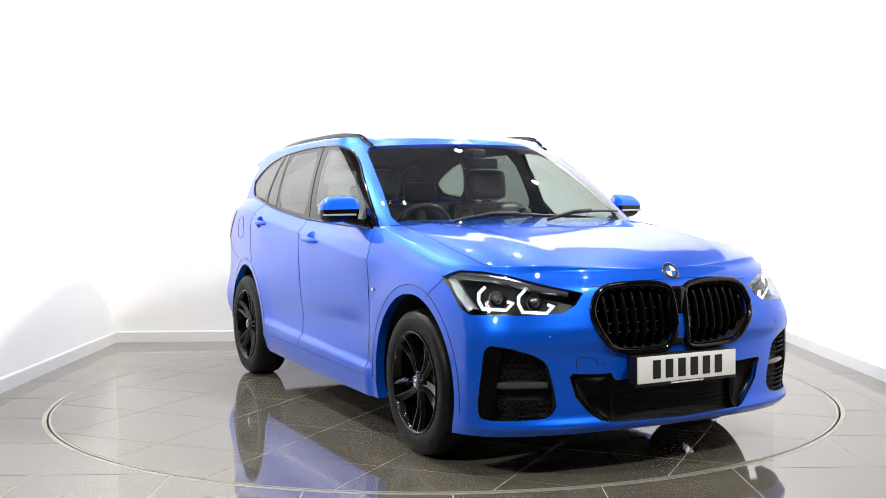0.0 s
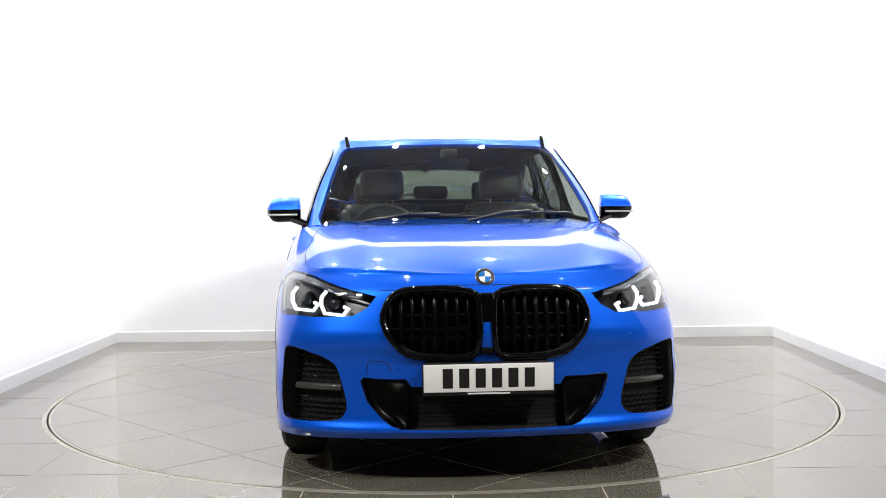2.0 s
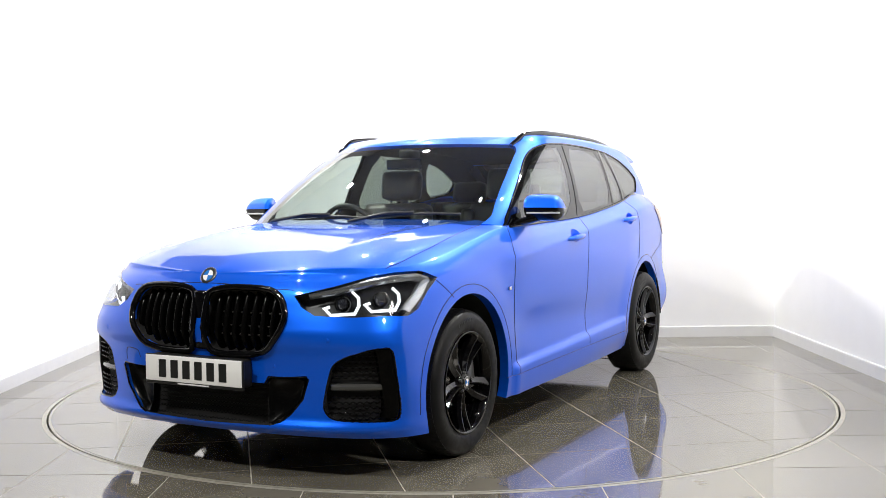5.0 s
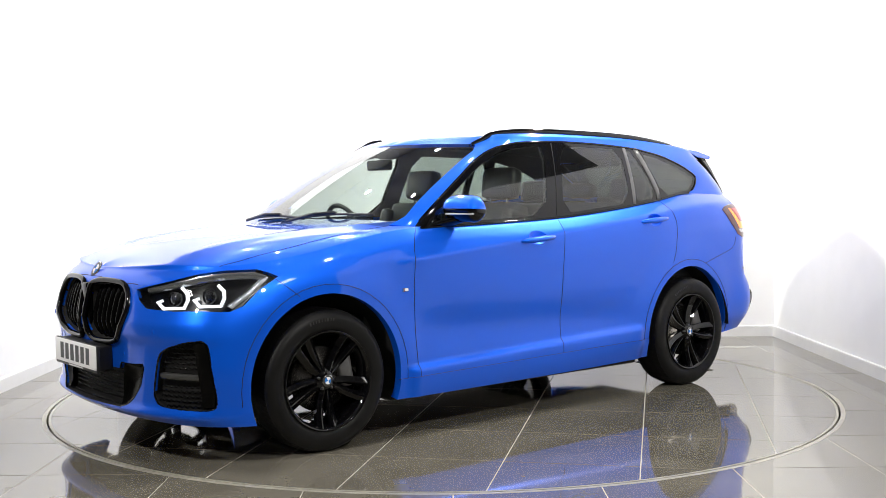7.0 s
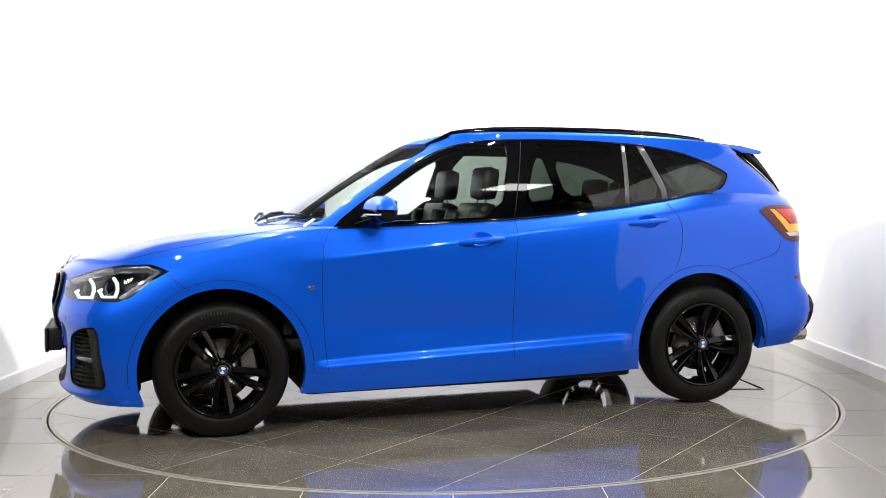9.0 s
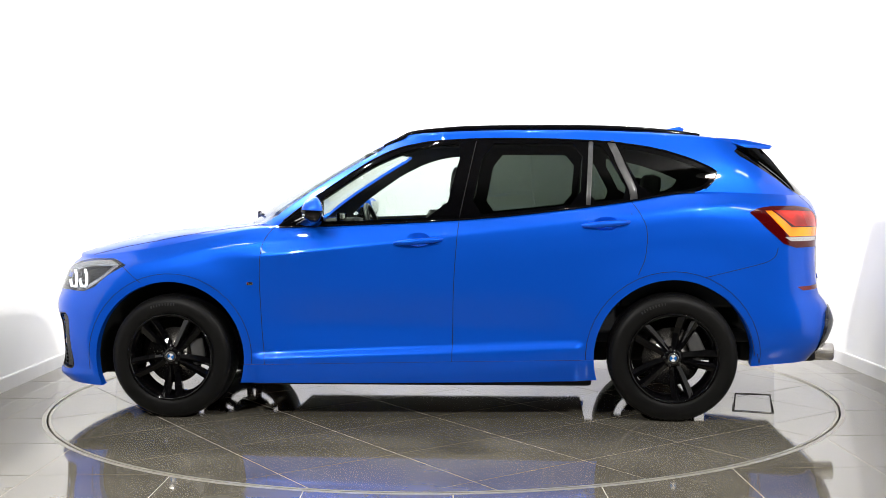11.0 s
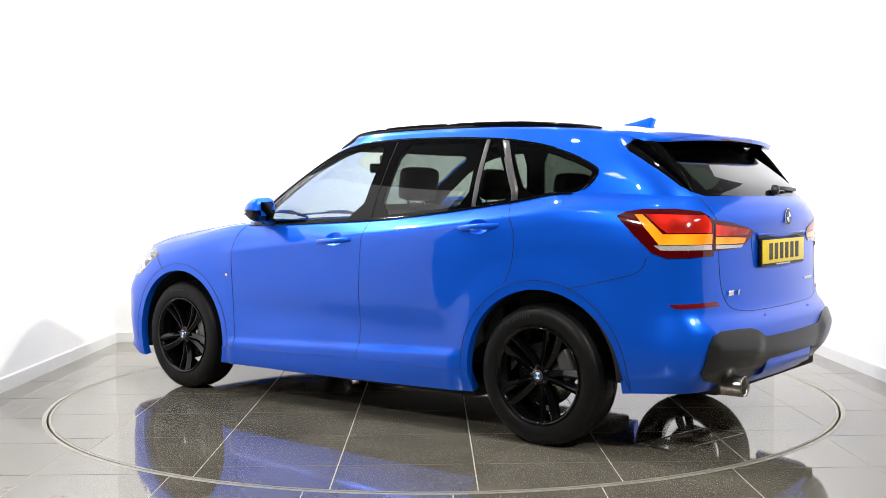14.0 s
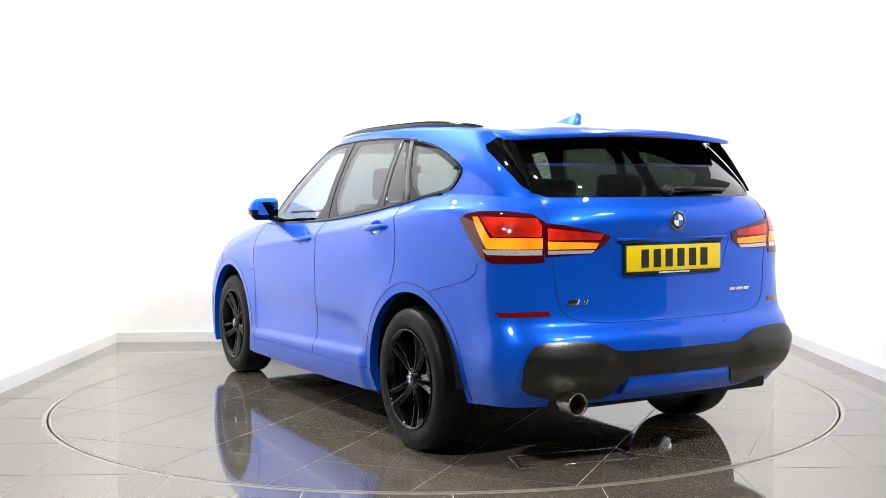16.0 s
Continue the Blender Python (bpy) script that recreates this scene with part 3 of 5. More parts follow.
SIDE = (Vector((0, 1, 0)), Vector((1, 0, 0)), UP)
FRONT = (Vector((1, 0, 0)), Vector((0, 1, 0)), UP)
REAR = (Vector((-1, 0, 0)), Vector((0, 1, 0)), UP)
TOP = (UP, Vector((1, 0, 0)), Vector((0, 1, 0)))
NOSE_CORNER, TAIL_CORNER = facing(38), facing(140)

V, F, K = skin()
base = bmesh.new()
_v = [base.verts.new(p) for p in V]
GROUP = base.faces.layers.int.new("group")
TAG = base.faces.layers.int.new("tag")
for f, k in zip(F, K):
    pts = [_v[i] for i in f]
    if len({tuple(round(c, 6) for c in p.co) for p in pts}) < 3:
        continue
    base.faces.new(pts)[GROUP] = 0 if k in ("lower", "bonnet") else 1
bmesh.ops.remove_doubles(base, verts=base.verts, dist=2e-4)
bmesh.ops.dissolve_degenerate(base, dist=1e-5, edges=base.edges)
base.normal_update()
TREES = []
for g in (0, 1):
    fs = [f for f in base.faces if f[GROUP] == g]
    index, pts, nrm = {}, [], []
    for f in fs:
        for v in f.verts:
            if v not in index:
                index[v] = len(pts)
                pts.append(v.co.copy())
                n = sum(((w.normal * w.calc_area()) for w in v.link_faces if w[GROUP] == g), Vector())
                if abs(v.co.y) < 1e-3:
                    n.y = 0
                nrm.append(n.normalized())
    polys = [[index[v] for v in f.verts] for f in fs]
    TREES.append((BVHTree.FromPolygons(pts, polys), pts, nrm, polys))
# outward normals
probe = TREES[0][0].find_nearest((0, 2, 0.6))
FLIP = -1 if TREES[0][2][TREES[0][3][probe[2]][0]].y < 0 else 1
probe = TREES[1][0].find_nearest((-0.4, 0, 3))
FLIP1 = -1 if TREES[1][2][TREES[1][3][probe[2]][0]].z < 0 else 1
for f in base.faces:
    if (FLIP, FLIP1)[f[GROUP]] < 0:
        f.normal_flip()


def skin_normal(co, g):
    tree, pts, nrm, polys = TREES[g]
    hit, _, i, _ = tree.find_nearest(co)
    ids = polys[i]
    w = poly_3d_calc([pts[k] for k in ids], hit)
    n = sum((nrm[k] * a for k, a in zip(ids, w)), Vector())
    return n.normalized() * (FLIP, FLIP1)[g]


def on_skin(p, view, out=0.0, g=None):
    """The point of the skin seen at p from a view, lifted by out."""
    n, s, t = view
    p = Vector(p) if len(p) == 3 else s * p[0] + t * p[1]
    start = p - n * p.dot(n) + n * 6
    if abs(n.y) < 0.01:
        start.y = max(start.y, 0.003)
    best = None
    for k in (0, 1) if g is None else (g,):
        hit = TREES[k][0].ray_cast(start, -n)
        if hit[0] is not None and (best is None or hit[3] < best[1]):
            best = (hit[0], hit[3], k)
    if best is None:
        k = 0 if g is None else g
        near = TREES[k][0].find_nearest(p if p.dot(n) else p + n)
        best = (near[0], 0, k)
    return best[0] + skin_normal(best[0], best[2]) * out


def inside(p, poly):
    hit, j = False, len(poly) - 1
    for i in range(len(poly)):
        if (poly[i][1] > p[1]) != (poly[j][1] > p[1]) and p[0] < (poly[j][0] - poly[i][0]) * (p[1] - poly[i][1]) / (poly[j][1] - poly[i][1]) + poly[i][0]:
            hit = not hit
        j = i
    return hit


TAGS = ["body"]


def imprint(pts, view, tag, allowed=("body",), groups=(0, 1), least=0.02):
    """Cuts an outline, as seen from a view, into the skin, and names the faces within it."""
    n, s, t = view
    poly = [(Vector(p).dot(s), Vector(p).dot(t)) if len(p) == 3 else (p[0], p[1]) for p in pts]
    if tag not in TAGS:
        TAGS.append(tag)
    ok = {TAGS.index(a) for a in allowed if a in TAGS}

    def extent(f):
        a, b = [v.co.dot(s) for v in f.verts], [v.co.dot(t) for v in f.verts]
        return min(a), max(a), min(b), max(b)
    lo0, hi0, lo1, hi1 = min(p[0] for p in poly), max(p[0] for p in poly), min(p[1] for p in poly), max(p[1] for p in poly)
    cand = {}
    for f in base.faces:
        if f[TAG] in ok and f[GROUP] in groups and (least is None or f.normal.dot(n) > least):
            e = extent(f)
            if e[0] <= hi0 and e[1] >= lo0 and e[2] <= hi1 and e[3] >= lo1:
                cand[f] = e
    for i in range(len(poly)):
        a, b = poly[i], poly[(i + 1) % len(poly)]
        x0, x1, y0, y1 = min(a[0], b[0]), max(a[0], b[0]), min(a[1], b[1]), max(a[1], b[1])
        if math.hypot(x1 - x0, y1 - y0) < 1e-6:
            continue
        sel = [f for f, e in cand.items() if e[0] <= x1 and e[1] >= x0 and e[2] <= y1 and e[3] >= y0]
        if not sel:
            continue
        geom = sel + list({e for f in sel for e in f.edges}) + list({v for f in sel for v in f.verts})
        r = bmesh.ops.bisect_plane(base, geom=geom, dist=1e-5, plane_co=s * a[0] + t * a[1], plane_no=s * (b[1] - a[1]) - t * (b[0] - a[0]))
        for f in sel:
            cand.pop(f, None)
        for f in r["geom"]:
            if isinstance(f, bmesh.types.BMFace) and f.is_valid:
                cand[f] = extent(f)
        for f in sel:
            if f.is_valid:
                cand[f] = extent(f)
    k = TAGS.index(tag)
    for f in cand:
        c = f.calc_center_median()
        if f[TAG] in ok and inside((c.dot(s), c.dot(t)), poly):
            f[TAG] = k


def circle(cx, cz, r, n=72):
    return [(cx + r * math.cos(math.tau * i / n), cz + r * math.sin(math.tau * i / n)) for i in range(n)]


WHEELS = ((1.335, 0.33), (-1.335, 0.33))
imprint([(0.7, -0.1), (0.7, 0.685), (0.868, 0.701), (1.158, 0.723), (1.498, 0.749), (1.709, 0.744), (1.806, 0.722), (1.93, 0.64), (2.0, 0.55), (2.062, 0.435), (2.086, 0.33),
         (2.098, 0.2), (2.104, -0.1)], TOP, "bonnet", groups=(0,), least=0.05)
imprint([(1.49, 0.735), (1.604, 0.825), (1.75, 0.9), (2.3, 0.95), (2.3, 0.1), (1.40, 0.1), (1.40, 0.735)], SIDE, "front_bumper", groups=(0,), least=None)
imprint([(-1.40, 0.735), (-1.53, 0.757), (-1.752, 0.808), (-1.83, 0.83), (-1.865, 0.86), (-1.874, 0.90), (-2.4, 0.90), (-2.4, 0.1), (-1.40, 0.1)], SIDE, "rear_bumper", groups=(0,), least=None)
for (wx, wz), name in zip(WHEELS, ("front_arch_trim", "rear_arch_trim")):
    imprint(circle(wx, wz, 0.409), SIDE, "hole", ("body", "front_bumper", "rear_bumper"))
    imprint(circle(wx, wz, 0.452), SIDE, name, ("body", "front_bumper", "rear_bumper"))
imprint([(0.95, 0.294), (0.80, 0.297), (-0.188, 0.315), (-0.93, 0.325), (-0.97, 0.325), (-0.97, 0.1), (0.95, 0.1)], SIDE, "side_sill", ("body", "front_arch_trim", "rear_arch_trim"), (0,))
imprint([(0.74, 1.06), (0.80, 0.985), (0.826, 0.925), (0.838, 0.755), (0.827, 0.469), (0.81, 0.297), (-0.188, 0.315), (-0.198, 0.722), (-0.235, 1.12)], SIDE, "front_door", groups=(0,))
imprint([(0.60, 1.2), (0.74, 1.06), (0.80, 0.985), (0.826, 0.925), (0.838, 0.755), (0.827, 0.469), (0.81, 0.2), (1.8, 0.2), (1.8, 1.2)], SIDE, "front_fender", groups=(0,), least=None)
imprint([(-0.235, 1.12), (-0.198, 0.722), (-0.188, 0.315), (-0.895, 0.325), (-0.905, 0.47), (-0.94, 0.56), (-1.019, 0.681), (-1.10, 0.735), (-1.157, 0.768), (-1.193, 0.847),
         (-1.205, 0.95), (-1.2, 1.02), (-1.165, 1.09), (-1.115, 1.2)], SIDE, "rear_door", ("body", "rear_arch_trim"), (0,))
CUPS = (("front_cup", "front_door", -0.015, 0.956), ("rear_cup", "rear_door", -0.993, 1.032))
for tag, home, cx, cz in CUPS:
    imprint([(cx + 0.066 * math.cos(a), cz + 0.037 * math.sin(a)) for a in np.linspace(0, math.tau, 29)[:-1]], SIDE, tag, (home,), (0,))
GATE = [(-0.02, 0.642), (0.36, 0.645), (0.45, 0.652), (0.521, 0.668), (0.560, 0.711), (0.577, 0.77), (0.588, 0.923), (0.598, 1.06), (0.604, 1.11), (0.60, 1.164)]
imprint(GATE + [(0.61, 1.30), (0.61, 1.44), (-0.02, 1.46)], REAR, "tailgate", ("body", "rear_bumper"), least=0.35)
TAIL_OUT = [(-1.712, 0.792, 1.083), (-1.753, 0.778, 1.103), (-1.82, 0.75, 1.113), (-1.95, 0.698, 1.113), (-2.037, 0.629, 1.100), (-2.078, 0.597, 1.068), (-2.064, 0.590, 0.905),
            (-2.02, 0.64, 0.902), (-1.917, 0.748, 0.899), (-1.866, 0.773, 0.921), (-1.803, 0.791, 0.991)]
imprint(TAIL_OUT, TAIL_CORNER, "tail_lamp", ("body", "rear_bumper", "tailgate"), (0,))
GATE_OUT = [(-2.078, 0.594, 1.064), (-2.12, 0.503, 1.051), (-2.15, 0.38, 1.025), (-2.158, 0.325, 1.006), (-2.145, 0.345, 0.97), (-2.125, 0.40, 0.936), (-2.064, 0.583, 0.926)]
imprint(GATE_OUT, TAIL_CORNER, "gate_lamp", ("body", "tailgate", "rear_bumper"), (0,))
for tag, home, pts in (
        ("red_light", "tail_lamp", [(-1.835, 0.762, 1.092), (-2.05, 0.615, 1.083), (-2.068, 0.603, 1.05), (-2.064, 0.603, 1.008), (-1.924, 0.744, 1.008), (-1.895, 0.755, 1.033)]),
        ("amber_light", "tail_lamp", [(-1.795, 0.776, 1.090), (-1.826, 0.765, 1.090), (-1.907, 0.753, 1.003), (-2.066, 0.598, 1.003), (-2.059, 0.593, 0.958), (-1.892, 0.761, 0.957), (-1.836, 0.777, 1.037)]),
        ("clear_light", "tail_lamp", [(-1.872, 0.770, 0.955), (-2.058, 0.594, 0.955), (-2.058, 0.594, 0.933), (-1.898, 0.760, 0.933)]),
        ("gate_red_light", "gate_lamp", [(-2.078, 0.583, 1.043), (-2.15, 0.352, 1.016), (-2.143, 0.367, 0.993), (-2.074, 0.578, 0.994)]),
        ("gate_amber_light", "gate_lamp", [(-2.073, 0.578, 0.989), (-2.139, 0.370, 0.980), (-2.132, 0.380, 0.955), (-2.068, 0.574, 0.956)]),
        ("gate_clear_light", "gate_lamp", [(-2.068, 0.574, 0.952), (-2.13, 0.384, 0.949), (-2.126, 0.400, 0.936), (-2.067, 0.574, 0.935)])):
    imprint(pts, TAIL_CORNER, tag, (home,), (0,))
imprint([(-1.922, 0.748, 0.697), (-2.072, 0.572, 0.704), (-2.079, 0.563, 0.682), (-1.952, 0.730, 0.677)], TAIL_CORNER, "rear_reflector", ("rear_bumper",), (0,))
APRON = [(-0.02, 0.525), (0.30, 0.527), (0.345, 0.535), (0.40, 0.560), (0.45, 0.575), (0.545, 0.580), (0.66, 0.578), (0.705, 0.560), (0.725, 0.525), (0.738, 0.48), (0.738, 0.40), (0.70, 0.365),
         (0.60, 0.338), (0.488, 0.325), (0.36, 0.325), (0.335, 0.345), (0.285, 0.415), (0.26, 0.42), (-0.02, 0.42)]
imprint(APRON, REAR, "rear_apron", ("rear_bumper",), (0,))
HEAD = [(1.560, 0.829, 0.829), (1.604, 0.805, 0.850), (1.645, 0.783, 0.863), (1.773, 0.731, 0.861), (1.868, 0.676, 0.848), (1.981, 0.581, 0.813), (2.033, 0.505, 0.793), (2.064, 0.435, 0.776),
        (2.069, 0.475, 0.729), (2.058, 0.530, 0.697), (1.996, 0.672, 0.690), (1.90, 0.77, 0.692), (1.856, 0.805, 0.688), (1.804, 0.827, 0.687), (1.745, 0.84, 0.71), (1.667, 0.838, 0.775)]
imprint(HEAD, NOSE_CORNER, "headlamp", ("body", "front_bumper", "front_fender", "bonnet"), (0,))
VENT = smooth_loop([(1.895, 0.80, 0.570), (1.969, 0.737, 0.562), (2.027, 0.652, 0.530), (2.049, 0.604, 0.497), (2.052, 0.573, 0.386), (2.054, 0.560, 0.315), (2.042, 0.590, 0.272),
                    (1.997, 0.676, 0.264), (1.87, 0.811, 0.258), (1.860, 0.82, 0.308), (1.880, 0.809, 0.451)], 2)
imprint(VENT, NOSE_CORNER, "vent", ("front_bumper",), (0,))
KIDNEY = smooth_loop([(0.030, 0.750), (0.045, 0.790), (0.140, 0.806), (0.275, 0.804), (0.345, 0.796), (0.392, 0.765), (0.420, 0.690), (0.400, 0.625), (0.335, 0.550), (0.256, 0.529),
                      (0.10, 0.525), (0.050, 0.538), (0.033, 0.575), (0.028, 0.65)], 1)
imprint(KIDNEY, FRONT, "kidney", ("front_bumper", "bonnet"), (0,))
INTAKE = [(-0.02, 0.408), (0.308, 0.410), (0.325, 0.438), (0.500, 0.446), (0.508, 0.435), (0.48, 0.35), (0.43, 0.29), (0.38, 0.252), (0.34, 0.240), (-0.02, 0.233)]
imprint(INTAKE, FRONT, "intake", ("front_bumper",), (0,))
SCREEN = [(-0.02, 0.95), (0.68, 1.0), (0.715, 1.06), (0.722, 1.085), (0.708, 1.13), (0.66, 1.30), (0.615, 1.43), (0.59, 1.458), (0.56, 1.468), (0.30, 1.476), (-0.02, 1.478)]
imprint(SCREEN, FRONT, "windscreen", groups=(1,), least=0.1)
BACKLIGHT = [(-0.02, 1.158), (0.255, 1.158), (0.50, 1.163), (0.560, 1.170), (0.603, 1.188), (0.63, 1.218), (0.65, 1.317), (0.655, 1.40), (0.60, 1.435), (0.276, 1.455), (-0.02, 1.46)]
imprint(BACKLIGHT, REAR, "rear_border", ("body", "tailgate"), (1,), least=0.3)
imprint(smooth_loop([(-0.02, 1.166), (0.50, 1.171), (0.535, 1.19), (0.545, 1.24), (0.525, 1.35), (0.49, 1.378), (0.25, 1.393), (-0.02, 1.395)], 1), REAR, "rear_screen", ("rear_border",), (1,), least=0.3)
imprint([(-0.02, 1.30), (0.72, 1.30), (0.72, 1.52), (-0.02, 1.52)], REAR, "gate_header", ("tailgate",), (1,), least=None)
DLO = smooth_loop([(0.79, 0.98), (0.762, 1.03), (0.569, 1.173), (0.408, 1.281), (0.272, 1.369), (0.17, 1.421), (0.076, 1.453), (-0.083, 1.480), (-0.346, 1.490), (-0.683, 1.484),
                   (-1.029, 1.463), (-1.277, 1.422), (-1.453, 1.364), (-1.560, 1.312), (-1.582, 1.290), (-1.555, 1.24), (-1.500, 1.200), (-1.44, 1.188), (-1.1, 1.10), (-0.25, 0.99)], 1)
imprint(DLO, SIDE, "window_surround", groups=(1,), least=0.05)
PANES = (("front_pane", [(0.645, 1.052), (0.53, 1.165), (0.40, 1.255), (0.26, 1.347), (0.10, 1.418), (-0.02, 1.448), (-0.12, 1.458), (-0.248, 1.463), (-0.145, 1.073), (0.30, 1.056)]),
         ("rear_pane", [(-0.365, 1.464), (-0.60, 1.462), (-0.885, 1.455), (-0.862, 1.135), (-0.60, 1.108), (-0.282, 1.080)]),
         ("small_pane", [(-0.928, 1.452), (-0.985, 1.447), (-1.135, 1.165), (-0.898, 1.141)]),
         ("quarter_pane", [(-1.065, 1.435), (-1.20, 1.412), (-1.32, 1.382), (-1.45, 1.335), (-1.545, 1.290), (-1.548, 1.278), (-1.525, 1.24), (-1.48, 1.215), (-1.42, 1.205), (-1.20, 1.175)]))
for tag, pts in PANES:
    imprint(smooth_loop(pts, 1), SIDE, tag, ("window_surround",), (1,))

BY_TAG = {}
for f in base.faces:
    BY_TAG.setdefault(TAGS[f[TAG]], []).append(f)


def panel_data(tag, depth=0.02, out=0.0):
    """Points, faces and normals of a panel, with its edges folded inwards."""
    index, pts, nrm, polys = {}, [], [], []
    for f in BY_TAG.get(tag, []):
        ids = []
        for v in f.verts:
            key = (v, f[GROUP])
            if key not in index:
                n = skin_normal(v.co, f[GROUP])
                if abs(v.co.y) < 1e-3:
                    n.y = 0
                    n.normalize()
                index[key] = len(pts)
                pts.append(v.co + n * out)
                nrm.append(n)
            ids.append(index[key])
        polys.append(ids)
    if depth:
        mine = set(BY_TAG.get(tag, []))
        for f in list(mine):
            for e in f.edges:
                if sum(g in mine for g in e.link_faces) == 1 and not all(abs(v.co.y) < 1e-3 for v in e.verts):
                    loop = [l for l in f.loops if l.edge == e][0]
                    a, b = loop.vert, loop.link_loop_next.vert
                    ia, ib = index[(a, f[GROUP])], index[(b, f[GROUP])]
                    k = len(pts)
                    pts += [pts[ib], pts[ia], pts[ia] - nrm[ia] * depth, pts[ib] - nrm[ib] * depth]
                    nrm += [Vector((0, 0, 0))] * 4
                    polys.append([k, k + 1, k + 2, k + 3])
    return pts, polys, nrm


def panel_mesh(name, data, mat, side):
    """side 1 left, -1 right, 0 both halves in one."""
    pts, polys, nrm = data
    P, Q, N = [], [], []
    for s in ((1, -1) if side == 0 else (side,)):
        k = len(P)
        P += [(p.x, s * p.y, p.z) for p in pts]
        N += [(n.x, s * n.y, n.z) for n in nrm]
        Q += [[k + i for i in (q if s > 0 else q[::-1])] for q in polys]
    me = bpy.data.meshes.new(name)
    me.from_pydata(P, [], Q)
    me.materials.append(mat)
    me.polygons.foreach_set("use_smooth", [True] * len(Q))
    me.normals_split_custom_set_from_vertices(N)
    return me


def panel(name, tag, mat, parent, side=0, label="", depth=0.02, out=0.0):
    ob = new(name, panel_mesh(name, panel_data(tag, depth, out), mat, side))
    ob.parent = parent
    if label:
        ob["label"] = label
    return ob


def mirrored(bm):
    other = bm.copy()
    for v in other.verts:
        v.co.y *= -1
    bmesh.ops.reverse_faces(other, faces=other.faces)
    return other


def pair(name, bm, mat, parents, label="", smooth=True):
    """A part on the left and its mirror image on the right."""
    parents = parents if isinstance(parents, (list, tuple)) else (parents, parents)
    other = mirrored(bm)
    return part(name, bm, mat, parents[0], label, smooth), part(name, other, mat, parents[1], label, smooth)


def doubled(bm):
    """Adds a mesh's own mirror image to it."""
    other = mirrored(bm)
    me = bpy.data.meshes.new("half")
    other.to_mesh(me)
    other.free()
    bm.from_mesh(me)
    bpy.data.meshes.remove(me)
    return bm


def along(pts, n=6):
    """Points between the given ones."""
    out = []
    for a, b in zip(pts, pts[1:]):
        out += [Vector(a).lerp(Vector(b), i / n) for i in range(n)]
    return out + [Vector(pts[-1])]


def seam_into(bm, pts, view, r=0.0016, closed=False, out=0.0002, g=0):
    """A fine dark line laid closely along the skin."""
    pts = [np.array(p, float) for p in pts]
    if closed:
        pts = pts + [pts[0]]
    line = []
    for a, b in zip(pts, pts[1:]):
        n = max(2, int(np.linalg.norm(b - a) / 0.009))
        line += [a + (b - a) * i / n for i in range(n)]
    tube_into(bm, [on_skin(tuple(float(c) for c in p), view, out, g) for p in line + [pts[-1]]], r, 6)


def recess(tag, depth, floor_only=False):
    """A dark bowl behind an opening: walls and floor."""
    pts, polys, nrm = panel_data(tag, 0)
    bm = bmesh.new()
    vs = [bm.verts.new(p - n * depth) for p, n in zip(pts, nrm)]
    for q in polys:
        try:
            bm.faces.new([vs[i] for i in q])
        except ValueError:
            pass
    walls = panel_data(tag, depth)
    for q in walls[1][len(polys):]:
        bm.faces.new([bm.verts.new(walls[0][i]) for i in q])
    return bm


def box_part(name, c, s, mat, parent, bevel=0.01, rot=None, label=""):
    bm = bmesh.new()
    box_into(bm, c, s, bevel, rot)
    return part(name, bm, mat, parent, label)


# ---- the car ----
car = tagged(new("car"), "metallic blue compact SUV with black wheels and grilles on the turntable", "car")
panel("body_shell", "body", PAINT, car, 0, "blue roof, pillars and rear quarters")
bonnet = panel("bonnet", "bonnet", PAINT, car, 0, "blue bonnet with two soft ridges")
front_bumper = panel("front_bumper", "front_bumper", PAINT, car)
rear_bumper = panel("rear_bumper", "rear_bumper", PAINT, car)
tailgate = panel("tailgate", "tailgate", PAINT, car)
if "gate_header" in BY_TAG:
    panel("gate_header", "gate_header", PAINT, tailgate, 0, "blue strip over the rear window")
fenders = [panel("front_wing", "front_fender", PAINT, car, s) for s in (1, -1)]
arches = [[panel("wheel_arch_trim", t, PAINT, car, s, depth=0.045) for s in (1, -1)] for t in ("front_arch_trim", "rear_arch_trim")]
sills = [panel("side_sill", "side_sill", PAINT, car, s, depth=0.05, out=0.004) for s in (1, -1)]
front_doors = [panel("front_door", "front_door", PAINT, car, s) for s in (1, -1)]
rear_doors = [panel("rear_door", "rear_door", PAINT, car, s) for s in (1, -1)]
pts, polys, nrm = panel_data("rear_apron", 0.03, 0.006)
ridged, raised = [], {}
for p, n in zip(pts, nrm):
    if n.length < 0.5:
        ridged.append(raised.get(tuple(round(c, 5) for c in p), p))
        continue
    lift = max(0.0, 1 - abs(p.z - 0.505 - 0.10 * max(0.0, p.y - 0.6)) / (0.075 if p.z > 0.505 else 0.15))
    ridged.append(p + n * 0.017 * lift * float(step(0.33, 0.43, p.y)))
    raised[tuple(round(c, 5) for c in p)] = ridged[-1]
apron = new("rear_apron", panel_mesh("rear_apron", (ridged, polys, [Vector((0, 0, 0))] * len(ridged)), GREY, 0))
apron.parent = rear_bumper
apron["label"] = "dark grey plastic apron with ridged corners"
for s in (1, -1):
    panel("rear_reflector", "rear_reflector", REFLECTOR, rear_bumper, s, "narrow red reflector", 0.01, 0.002)
panel("windscreen", "windscreen", GLASS_SCREEN, car, 0, "clear curved windscreen", 0.004)
screen = panel("rear_screen", "rear_screen", GLASS_REAR, tailgate, 0, "dark tinted rear window", 0.004)
panel("screen_border", "rear_border", BLACK, screen, 0, "black printed border of the glass", 0.004)
